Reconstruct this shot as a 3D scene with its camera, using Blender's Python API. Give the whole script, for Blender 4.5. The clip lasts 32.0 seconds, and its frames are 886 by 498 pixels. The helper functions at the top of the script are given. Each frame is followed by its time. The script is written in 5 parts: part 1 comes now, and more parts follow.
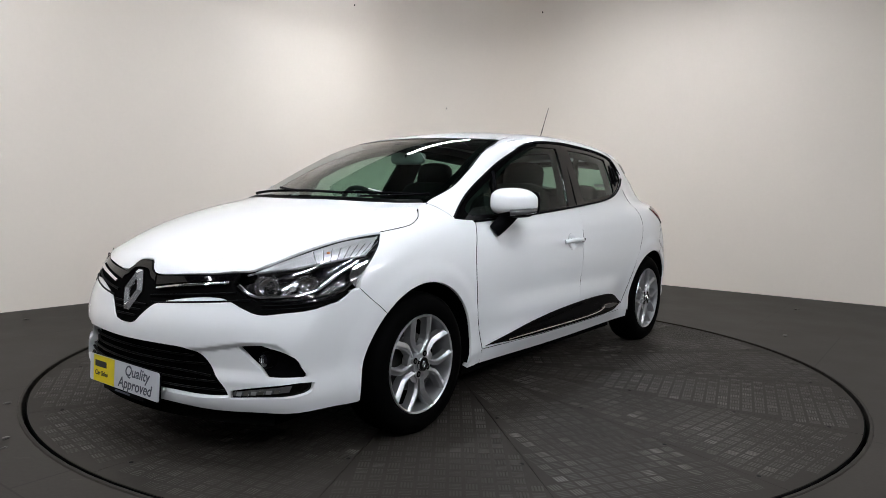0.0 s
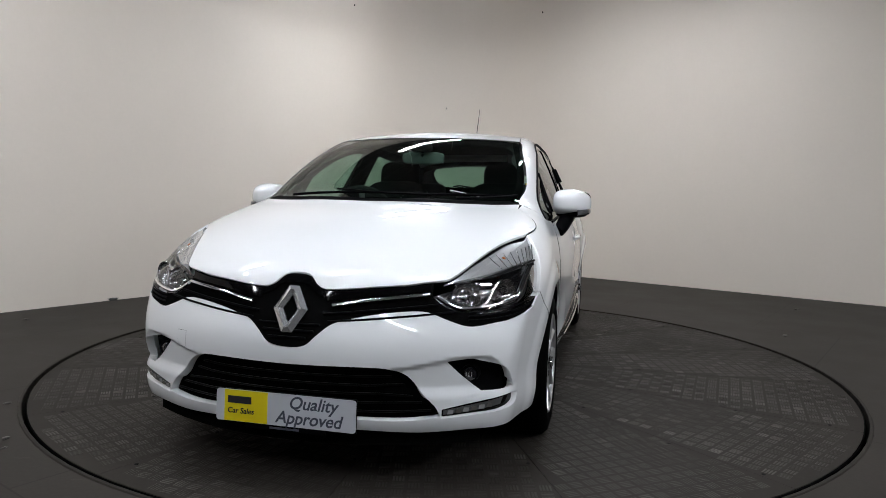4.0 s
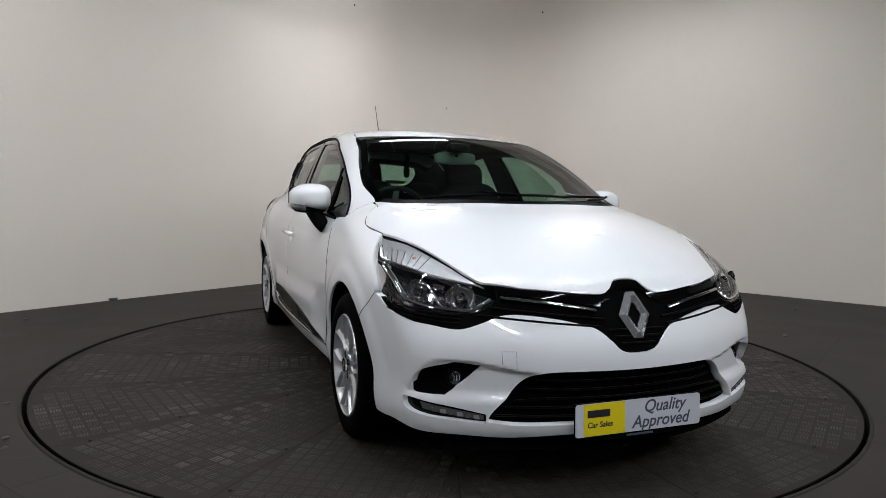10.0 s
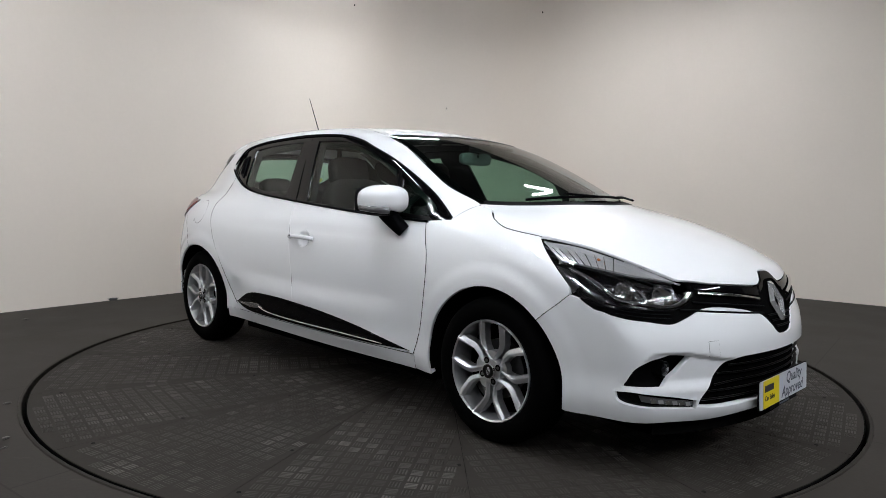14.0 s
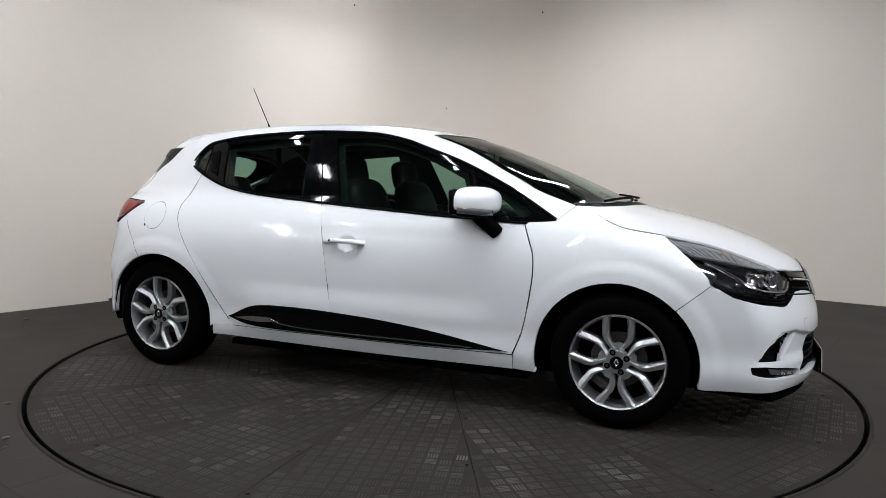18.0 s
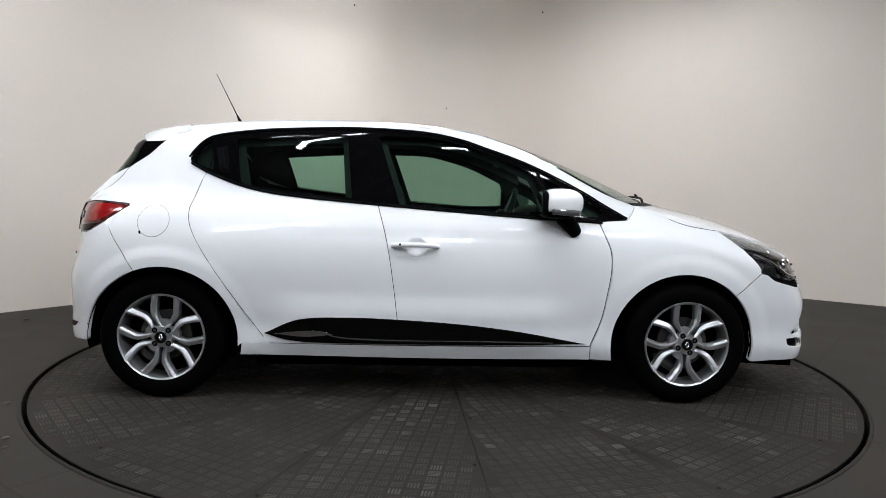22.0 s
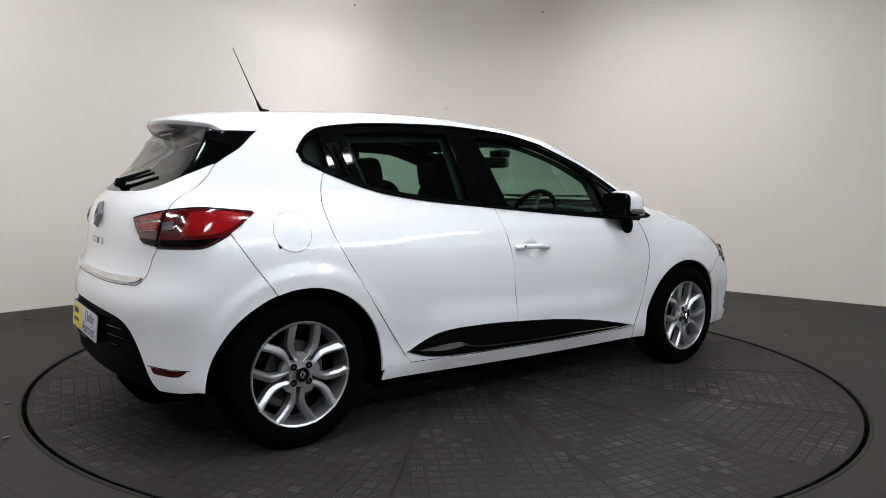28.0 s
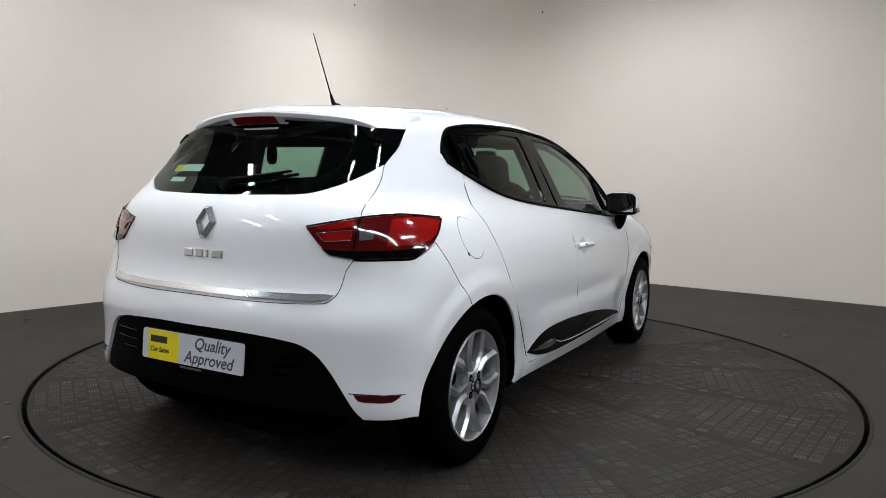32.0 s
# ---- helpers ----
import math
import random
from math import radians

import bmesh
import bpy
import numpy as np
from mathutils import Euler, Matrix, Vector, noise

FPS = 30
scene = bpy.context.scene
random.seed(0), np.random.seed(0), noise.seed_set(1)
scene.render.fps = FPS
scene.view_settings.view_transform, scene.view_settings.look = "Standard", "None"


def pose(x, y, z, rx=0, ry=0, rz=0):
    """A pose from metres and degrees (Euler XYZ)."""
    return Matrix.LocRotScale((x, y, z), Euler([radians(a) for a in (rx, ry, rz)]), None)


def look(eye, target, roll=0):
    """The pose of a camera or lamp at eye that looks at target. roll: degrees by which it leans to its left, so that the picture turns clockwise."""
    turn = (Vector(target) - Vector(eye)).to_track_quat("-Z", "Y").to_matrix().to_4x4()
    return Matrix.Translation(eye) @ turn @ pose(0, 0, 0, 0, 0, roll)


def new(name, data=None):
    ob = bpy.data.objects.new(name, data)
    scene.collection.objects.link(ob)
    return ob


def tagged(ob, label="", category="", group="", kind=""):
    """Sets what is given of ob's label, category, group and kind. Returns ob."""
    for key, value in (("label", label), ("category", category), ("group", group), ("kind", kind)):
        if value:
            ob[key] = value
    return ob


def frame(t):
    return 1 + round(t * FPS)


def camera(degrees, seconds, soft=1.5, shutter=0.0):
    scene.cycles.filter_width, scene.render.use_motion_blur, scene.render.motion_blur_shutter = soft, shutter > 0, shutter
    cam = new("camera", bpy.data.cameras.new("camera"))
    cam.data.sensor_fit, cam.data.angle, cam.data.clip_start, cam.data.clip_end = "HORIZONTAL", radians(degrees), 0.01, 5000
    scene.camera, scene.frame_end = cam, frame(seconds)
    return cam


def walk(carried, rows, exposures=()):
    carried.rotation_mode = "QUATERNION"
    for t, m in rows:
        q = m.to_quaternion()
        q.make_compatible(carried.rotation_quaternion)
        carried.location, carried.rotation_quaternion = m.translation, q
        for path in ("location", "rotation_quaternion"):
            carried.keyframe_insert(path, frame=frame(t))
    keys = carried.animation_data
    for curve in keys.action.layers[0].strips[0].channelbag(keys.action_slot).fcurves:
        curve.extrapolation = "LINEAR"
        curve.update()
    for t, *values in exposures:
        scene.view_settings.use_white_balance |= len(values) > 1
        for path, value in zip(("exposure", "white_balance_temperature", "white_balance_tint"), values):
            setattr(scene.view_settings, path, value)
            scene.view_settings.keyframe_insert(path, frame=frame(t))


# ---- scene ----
from mathutils.geometry import delaunay_2d_cdt

# ---- camera ----
cam = camera(65.19, 32.0, soft=.5)
EYE = Vector((0.0, -4.287, 1.037))
AIM = Vector((math.sin(radians(-.38)) * math.cos(radians(4.71)), math.cos(radians(-.38)) * math.cos(radians(4.71)), -math.sin(radians(4.71))))
VIEW = look(EYE, EYE + AIM, 1.218)
walk(cam, [(0.0, VIEW), (32.0, VIEW)], [(0, .14), (3, -.06), (6, -.28), (9, -.26), (13, -.08), (18, .05), (22, .12), (27, .15), (32, .10)])


def heading(t):
    """The turntable's angle in degrees: an even turn of 5.87 degrees a second."""
    return -33.01 + 5.8674 * (t - 16) + .276 * ((t - 16) / 16) ** 2


# ---- world, exposure ----
world = bpy.data.worlds.new("world")
scene.world = world
world.use_nodes = True
world.node_tree.nodes["Background"].inputs[0].default_value = (.02, .02, .022, 1)
world.node_tree.nodes["Background"].inputs[1].default_value = 1.0
scene.view_settings.exposure = 0.0


# ---- materials ----
def material(name, color, rough=.5, metal=0.0, coat=0.0, grain=0.0, scale=40.0, bump=0.0, mottle=0.0, spec=.5, stretch=(1, 1, 1)):
    """A principled surface with fine grain, broad mottling and relief, in object space."""
    m = bpy.data.materials.new(name)
    m.use_nodes = True
    nt = m.node_tree
    b = nt.nodes["Principled BSDF"]
    b.inputs["Base Color"].default_value = (*color, 1)
    b.inputs["Roughness"].default_value = rough
    b.inputs["Metallic"].default_value = metal
    b.inputs["Coat Weight"].default_value = coat
    b.inputs["Coat Roughness"].default_value = .025
    b.inputs["Specular IOR Level"].default_value = spec
    if grain or bump or mottle:
        tc = nt.nodes.new("ShaderNodeTexCoord")
        mp = nt.nodes.new("ShaderNodeMapping")
        mp.inputs["Scale"].default_value = stretch
        nt.links.new(tc.outputs["Object"], mp.inputs[0])
        fine = nt.nodes.new("ShaderNodeTexNoise")
        fine.inputs["Scale"].default_value = scale
        fine.inputs["Detail"].default_value = 6
        broad = nt.nodes.new("ShaderNodeTexNoise")
        broad.inputs["Scale"].default_value = max(scale / 25, .6)
        broad.inputs["Detail"].default_value = 4
        for n in (fine, broad):
            nt.links.new(mp.outputs[0], n.inputs["Vector"])
        if grain or mottle:
            add = nt.nodes.new("ShaderNodeMath")
            add.operation = "MULTIPLY_ADD"
            nt.links.new(fine.outputs["Fac"], add.inputs[0])
            add.inputs[1].default_value = grain
            mul = nt.nodes.new("ShaderNodeMath")
            mul.operation = "MULTIPLY_ADD"
            nt.links.new(broad.outputs["Fac"], mul.inputs[0])
            mul.inputs[1].default_value = mottle
            mul.inputs[2].default_value = 1 - .5 * (grain + mottle)
            nt.links.new(mul.outputs[0], add.inputs[2])
            mix = nt.nodes.new("ShaderNodeVectorMath")
            mix.operation = "SCALE"
            mix.inputs[0].default_value = color
            nt.links.new(add.outputs[0], mix.inputs["Scale"])
            nt.links.new(mix.outputs[0], b.inputs["Base Color"])
            rr = nt.nodes.new("ShaderNodeMath")
            rr.operation = "MULTIPLY_ADD"
            nt.links.new(broad.outputs["Fac"], rr.inputs[0])
            rr.inputs[1].default_value = min(.3, rough) * .6
            rr.inputs[2].default_value = rough - min(.3, rough) * .3
            nt.links.new(rr.outputs[0], b.inputs["Roughness"])
        if bump:
            bp = nt.nodes.new("ShaderNodeBump")
            bp.inputs["Strength"].default_value = bump
            bp.inputs["Distance"].default_value = .002
            nt.links.new(fine.outputs["Fac"], bp.inputs["Height"])
            nt.links.new(bp.outputs[0], b.inputs["Normal"])
    return m


def glass_material(name, tint, gloss=.05, rough=0.0):
    """A thin pane: tinted light through it, gloss by the angle."""
    m = bpy.data.materials.new(name)
    m.use_nodes = True
    nt = m.node_tree
    nt.nodes.remove(nt.nodes["Principled BSDF"])
    tr, gl = nt.nodes.new("ShaderNodeBsdfTransparent"), nt.nodes.new("ShaderNodeBsdfGlossy")
    tr.inputs[0].default_value = (*tint, 1)
    gl.inputs["Roughness"].default_value = rough
    lw, mx = nt.nodes.new("ShaderNodeLayerWeight"), nt.nodes.new("ShaderNodeMixShader")
    lw.inputs[0].default_value = .5
    pw, fr = nt.nodes.new("ShaderNodeMath"), nt.nodes.new("ShaderNodeMath")
    pw.operation, fr.operation = "POWER", "MULTIPLY_ADD"
    pw.inputs[1].default_value = 5.0
    fr.inputs[1].default_value, fr.inputs[2].default_value = 1 - gloss, gloss
    nt.links.new(lw.outputs["Facing"], pw.inputs[0])
    nt.links.new(pw.outputs[0], fr.inputs[0])
    nt.links.new(fr.outputs[0], mx.inputs[0])
    nt.links.new(tr.outputs[0], mx.inputs[1])
    nt.links.new(gl.outputs[0], mx.inputs[2])
    nt.links.new(mx.outputs[0], nt.nodes["Material Output"].inputs[0])
    return m


def lamp_material(name, color, strength):
    m = bpy.data.materials.new(name)
    m.use_nodes = True
    b = m.node_tree.nodes["Principled BSDF"]
    b.inputs["Base Color"].default_value = (*color, 1)
    b.inputs["Emission Color"].default_value = (*color, 1)
    b.inputs["Emission Strength"].default_value = strength
    return m


def floor_material(name, color, rough, spec, sheets, wear):
    """Trodden steel or sheet: broad stains, fine grain, pale scuffs where feet and tyres have rubbed, joints between sheets."""
    m = material(name, color, rough, spec=spec, grain=.3, scale=55, bump=.12, mottle=.8)
    nt = m.node_tree
    b = nt.nodes["Principled BSDF"]
    base = b.inputs["Base Color"].links[0].from_socket
    tc = nt.nodes.new("ShaderNodeTexCoord")
    mp = nt.nodes.new("ShaderNodeMapping")
    mp.inputs["Scale"].default_value = (1.0, 5.0, 1.0)
    mp.inputs["Rotation"].default_value = (0, 0, .63)
    nt.links.new(tc.outputs["Object"], mp.inputs[0])
    scuff = nt.nodes.new("ShaderNodeTexNoise")
    scuff.inputs["Scale"].default_value = 3.2
    scuff.inputs["Detail"].default_value = 9
    scuff.inputs["Roughness"].default_value = .72
    nt.links.new(mp.outputs[0], scuff.inputs["Vector"])
    ramp = nt.nodes.new("ShaderNodeValToRGB")
    ramp.color_ramp.elements[0].position, ramp.color_ramp.elements[1].position = .60, .78
    nt.links.new(scuff.outputs["Fac"], ramp.inputs[0])
    fac = nt.nodes.new("ShaderNodeMath")
    fac.operation = "MULTIPLY"
    fac.inputs[1].default_value = wear
    nt.links.new(ramp.outputs[0], fac.inputs[0])
    mx = nt.nodes.new("ShaderNodeMix")
    mx.data_type = "RGBA"
    nt.links.new(fac.outputs[0], mx.inputs["Factor"])
    nt.links.new(base, mx.inputs[6])
    mx.inputs[7].default_value = (.062, .056, .050, 1)
    last = mx.outputs[2]
    if sheets:
        br = nt.nodes.new("ShaderNodeTexBrick")
        rot = nt.nodes.new("ShaderNodeMapping")
        rot.inputs["Rotation"].default_value = (0, 0, .63)
        nt.links.new(tc.outputs["Object"], rot.inputs[0])
        nt.links.new(rot.outputs[0], br.inputs["Vector"])
        br.inputs["Scale"].default_value = 1.0
        br.inputs["Brick Width"].default_value, br.inputs["Row Height"].default_value = sheets
        br.inputs["Mortar Size"].default_value = .004
        br.inputs["Color1"].default_value = (1, 1, 1, 1)
        br.inputs["Color2"].default_value = (.86, .86, .86, 1)
        br.inputs["Mortar"].default_value = (.45, .45, .45, 1)
        mul = nt.nodes.new("ShaderNodeMix")
        mul.data_type, mul.blend_type = "RGBA", "MULTIPLY"
        mul.inputs["Factor"].default_value = .8
        nt.links.new(last, mul.inputs[6])
        nt.links.new(br.outputs["Color"], mul.inputs[7])
        last = mul.outputs[2]
    nt.links.new(last, b.inputs["Base Color"])
    return m


WHITE = material("white_paint", (.815, .818, .828), .36, coat=1.0, spec=.4)
BLACK = material("gloss_black", (.0018, .0018, .002), .05, spec=.18)
SATIN = material("satin_black_plastic", (.0025, .0025, .003), .5, spec=.02, grain=.3, scale=400, bump=.05)
DARK = material("matt_black", (.003, .003, .003), .9, spec=0.0)
CLOTH = material("dark_seat_cloth", (.011, .011, .012), .85, spec=.2, grain=.5, scale=300, bump=.2)
TRIM = material("dark_interior_plastic", (.012, .012, .0125), .6, spec=.25, grain=.25, scale=300, bump=.1)
LINER = material("grey_headliner", (.10, .10, .097), .9, grain=.2, scale=300)
RUBBER = material("tyre_rubber", (.0018, .0018, .0018), .6, spec=.01, grain=.4, scale=120, bump=.15)
ALLOY = material("silver_alloy", (.58, .58, .59), .38, metal=.9, coat=.25, grain=.05, scale=300)
CHROME = material("chrome", (.78, .78, .79), .07, metal=1.0)
STEEL = material("brake_steel", (.09, .087, .085), .4, metal=.8, grain=.4, scale=90)
RED = material("red_lens", (.22, .004, .004), .12, coat=.8, spec=.4, grain=.5, scale=70, mottle=1.3, stretch=(.6, .6, 1.6))
DEEPRED = material("dark_red_lens", (.05, .002, .002), .12, coat=.5)
CLEAR = material("silver_lamp_inside", (.72, .72, .74), .22, metal=.6, coat=1.0)
AMBER = material("amber_bulb", (.35, .12, .04), .2, coat=.5)
PLATE = material("plate_grey_white", (.55, .56, .60), .35, grain=.05, scale=60)
YELLOW = material("plate_yellow", (.75, .60, .01), .4)
INK = material("print_ink", (.015, .015, .02), .5)
STICKER = material("white_sticker", (.6, .62, .6), .5)
GLASS = glass_material("green_tinted_glass", (.48, .65, .565))
LENS = glass_material("clear_lens", (.93, .93, .93))
TUBE = lamp_material("lit_tube", (.95, 1.0, 1.07), 117.0)
HOUSING = material("white_metal", (.7, .7, .7), .4)
WALLPAINT = material("off_white_wall", (.77, .688, .606), .7, grain=.04, scale=30, bump=.05, mottle=.07)
CEIL = material("dark_ceiling_sheet", (.035, .035, .036), .5, metal=.2, grain=.1, scale=20)

FLOOR = floor_material("dark_floor_sheet", (.0310, .0270, .0233), .52, .10, (1.25, 2.5), 1.0)
TREAD = floor_material("worn_tread_steel", (.0290, .0254, .0220), .55, .05, None, .9)
GREYINK = material("grey_print", (.05, .055, .08), .5)
GRILLE = material("grille_plastic", (.002, .002, .0022), .45, spec=.06)
DARKLENS = material("dark_glass_lens", (.006, .006, .009), .05, coat=.6)
LAMPBACK = material("dark_lamp_housing", (.008, .008, .009), .2, coat=.3)
MIRROR = material("mirror_silver", (.8, .8, .8), .02, metal=1.0)
LAMPRED = material("deep_red_lens", (.07, .0015, .002), .1, coat=.8, spec=.4)
BACKWALL = material("dark_grey_wall", (.060, .058, .056), .8, grain=.1, scale=20)
SMOKED = material("smoked_lens", (.13, .13, .135), .08, metal=.4, coat=1.0)
GREYPLASTIC = material("grey_plastic", (.22, .22, .22), .6)


def bar_material():
    """Raised bars of the tread plate: each group of bars is worn bright or dull, in broad patches; the bright tone also
    paints in glints.
    """
    m = floor_material("worn_glint_bars", (.0290, .0254, .0220), .45, .12, None, .9)
    nt = m.node_tree
    b = nt.nodes["Principled BSDF"]
    base = b.inputs["Base Color"].links[0].from_socket
    tc = nt.nodes.new("ShaderNodeTexCoord")
    cell = nt.nodes.new("ShaderNodeVectorMath")
    cell.operation = "MULTIPLY_ADD"
    cell.inputs[1].default_value, cell.inputs[2].default_value = (1 / .058, 1 / .058, 0), (.5, .5, .5)
    fl = nt.nodes.new("ShaderNodeVectorMath")
    fl.operation = "FLOOR"
    nt.links.new(tc.outputs["Object"], cell.inputs[0])
    nt.links.new(cell.outputs[0], fl.inputs[0])
    info = nt.nodes.new("ShaderNodeObjectInfo")
    wn = nt.nodes.new("ShaderNodeTexWhiteNoise")
    wn.noise_dimensions = "4D"
    nt.links.new(fl.outputs[0], wn.inputs["Vector"])
    nt.links.new(info.outputs["Random"], wn.inputs["W"])
    patch = nt.nodes.new("ShaderNodeTexNoise")
    patch.noise_dimensions = "4D"
    patch.inputs["Scale"].default_value = 2.6
    patch.inputs["Detail"].default_value = 3
    nt.links.new(tc.outputs["Object"], patch.inputs["Vector"])
    nt.links.new(info.outputs["Random"], patch.inputs["W"])
    ramp = nt.nodes.new("ShaderNodeValToRGB")
    ramp.color_ramp.elements[0].position, ramp.color_ramp.elements[1].position = .47, .70
    nt.links.new(patch.outputs["Fac"], ramp.inputs[0])
    pw = nt.nodes.new("ShaderNodeMath")
    pw.operation = "POWER"
    pw.inputs[1].default_value = 3.0
    nt.links.new(wn.outputs["Value"], pw.inputs[0])
    mul = nt.nodes.new("ShaderNodeMath")
    mul.operation = "MULTIPLY"
    nt.links.new(pw.outputs[0], mul.inputs[0])
    nt.links.new(ramp.outputs[0], mul.inputs[1])
    mx = nt.nodes.new("ShaderNodeMix")
    mx.data_type = "RGBA"
    nt.links.new(mul.outputs[0], mx.inputs["Factor"])
    nt.links.new(base, mx.inputs[6])
    # pale tone of worn cells, raised to stand in for glints
    mx.inputs[7].default_value = (.150, .140, .128, 1)
    nt.links.new(mx.outputs[2], b.inputs["Base Color"])
    return m


BARS = bar_material()
LAMPSILVER = material("lamp_silver", (.55, .55, .56), .26, metal=.6, coat=.7)
BADGE = material("badge_chrome", (.74, .74, .75), .17, metal=.82)
GRILLEBACK = material("grille_mesh_black", (.004, .004, .004), .8, spec=0.0)

def spl(pts):
    """A natural cubic through (x, y) pairs, straight beyond its ends."""
    a = np.array(sorted(pts), float)
    x, y = a[:, 0], a[:, 1]
    n, h = len(x), np.diff(x)
    m = np.eye(n)
    r = np.zeros(n)
    for i in range(1, n - 1):
        m[i, i - 1:i + 2] = h[i - 1], 2 * (h[i - 1] + h[i]), h[i]
        r[i] = 6 * ((y[i + 1] - y[i]) / h[i] - (y[i] - y[i - 1]) / h[i - 1])
    c = np.linalg.solve(m, r)

    def at(q):
        q = np.asarray(q, float)
        k = np.clip(np.searchsorted(x, q) - 1, 0, n - 2)
        qc = np.clip(q, x[0], x[-1])
        d, e, w = x[k + 1] - qc, qc - x[k], h[k]
        v = (c[k] * d ** 3 + c[k + 1] * e ** 3) / (6 * w) + (y[k] / w - c[k] * w / 6) * d + (y[k + 1] / w - c[k + 1] * w / 6) * e
        s0 = (y[1] - y[0]) / h[0] - h[0] * c[1] / 6
        s1 = (y[-1] - y[-2]) / h[-1] + h[-1] * c[-2] / 6
        return v + np.where(q < x[0], (q - x[0]) * s0, 0) + np.where(q > x[-1], (q - x[-1]) * s1, 0)
    return at


def smax(a, b, k):
    return np.maximum(a, b) + np.maximum(k - np.abs(a - b), 0) ** 2 / (4 * k)


def smin(a, b, k):
    return -smax(-a, -b, k)


def step(q, a, b):
    t = np.clip((q - a) / (b - a), 0, 1)
    return t * t * (3 - 2 * t)


# the car's lines: x forward from the middle of the wheelbase, z up from the ground
HOOD = spl([(2.16, .583), (2.1, .700), (2.03, .755), (1.9, .820), (1.7, .896), (1.45, .960), (1.2, 1.000), (.8, 1.025), (0, 1.04), (-1, 1.03), (-1.6, 1.02), (-1.86, .995), (-1.95, .964)])
NOSE = spl([(.12, 2.036), (.2, 2.139), (.3, 2.163), (.42, 2.163), (.52, 2.152), (.6, 2.122), (.68, 2.091), (.8, 2.07), (1.0, 2.05)])
TAIL = spl([(.15, -1.816), (.25, -1.900), (.4, -1.915), (.52, -1.918), (.6, -1.915), (.68, -1.888), (.8, -1.858), (.92, -1.828), (1, -1.80), (1.1, -1.76)])
WIDE = spl([(2.2, .745), (1.9, .767), (1.6, .826), (1.2945, .840), (.85, .836), (.3, .850), (-.4, .854), (-.9, .857), (-1.2945, .863), (-1.6, .832), (-1.9, .783)])
FLANK = spl([(.15, .06), (.22, .034), (.29, .020), (.36, .021), (.45, .012), (.56, .003), (.64, 0), (.72, .003), (.80, .016), (.88, .046), (.95, .088), (1.05, .17)])
ROOF = spl([(1.42, .922), (1.28, .990), (1.16, 1.046), (.85, 1.180), (.60, 1.275), (.35, 1.353), (.06, 1.406), (-.25, 1.427), (-.6, 1.428), (-1, 1.412), (-1.35, 1.380), (-1.6, 1.355), (-1.8, 1.33)])
GLASSW = spl([(-1.7, .605), (-1.45, .662), (-1.2, .718), (-.6, .762), (0, .776), (.5, .762), (.8, .738), (1, .716), (1.3, .665)])
HATCH = spl([(.7, -1.79), (.8, -1.832), (.9, -1.840), (1.0, -1.792), (1.1, -1.697), (1.25, -1.588), (1.35, -1.513), (1.45, -1.42)])


def skin(x, y, z):
    """The car's outer skin: below zero inside, above zero outside."""
    s = np.abs(y)
    q = s / .86
    xf = x + .335 * q ** 2.1 * step(x, .1, 1.3)
    xr = x - .25 * q ** 3 * step(-x, .6, 1.6)
    xs = xf + xr - x
    arch = np.minimum(np.hypot(x - 1.278, z - .292), np.hypot(x + 1.284, z - .292))
    side = s - WIDE(x) + FLANK(z) - (.014 - .009 * step(x, -1.35, -.95) + .003 * step(x, -.3, .3)) * (1 - step(arch, .405, .470))
    side = side - .018 * (1 - step(z, .41, .55)) * step(z, .21, .31) * (1 - step(np.abs(x + .02), .55, .82))
    low = smax(side, z - HOOD(xs) + .035 * q ** 2, .10)
    low = smax(low, (xf - NOSE(z)) * .95, .06)
    low = smax(low, (TAIL(z) - xr) * .95, .08)
    low = smax(low, .17 - z, .04)
    # hollows round the fog lamps, with a crease above each
    crease = .439 + .036 * step(s, .36, .62) - .11 * (1 - step(x, 1.865, 1.965))
    low = low + .018 * (1 - step(z, crease - .014, crease)) * step(z, .325, .375) * step(s, .345, .40) * step(x, 1.84, 1.90)
    cab = s - GLASSW(x) + .36 * (z - .95) + .22 * np.maximum(z - .95, 0) ** 2
    cab = smax(cab, z - ROOF(xf) + .09 * q ** 2, .09)
    cab = smax(cab, (HATCH(z) - xr) * .75, .06)
    cab = smax(cab, .86 - .16 * step(-x, 1.3, 1.6) - z, .04)
    return smin(low, cab, .05)


def solve(o, d, t0, t1):
    """Where rays from o along d leave the skin, between t0 (inside) and t1 (outside)."""
    a, b = np.full(len(o), t0, float), np.full(len(o), t1, float)
    for _ in range(26):
        m = (a + b) / 2
        p = o + m[:, None] * d
        inside = skin(p[:, 0], p[:, 1], p[:, 2]) < 0
        a, b = np.where(inside, m, a), np.where(inside, b, m)
    return o + ((a + b) / 2)[:, None] * d


def normals(p, e=.004):
    g = [skin(*(p + e * np.eye(3)[i]).T) - skin(*(p - e * np.eye(3)[i]).T) for i in range(3)]
    g = np.stack(g, 1)
    return g / np.maximum(np.linalg.norm(g, axis=1), 1e-9)[:, None]

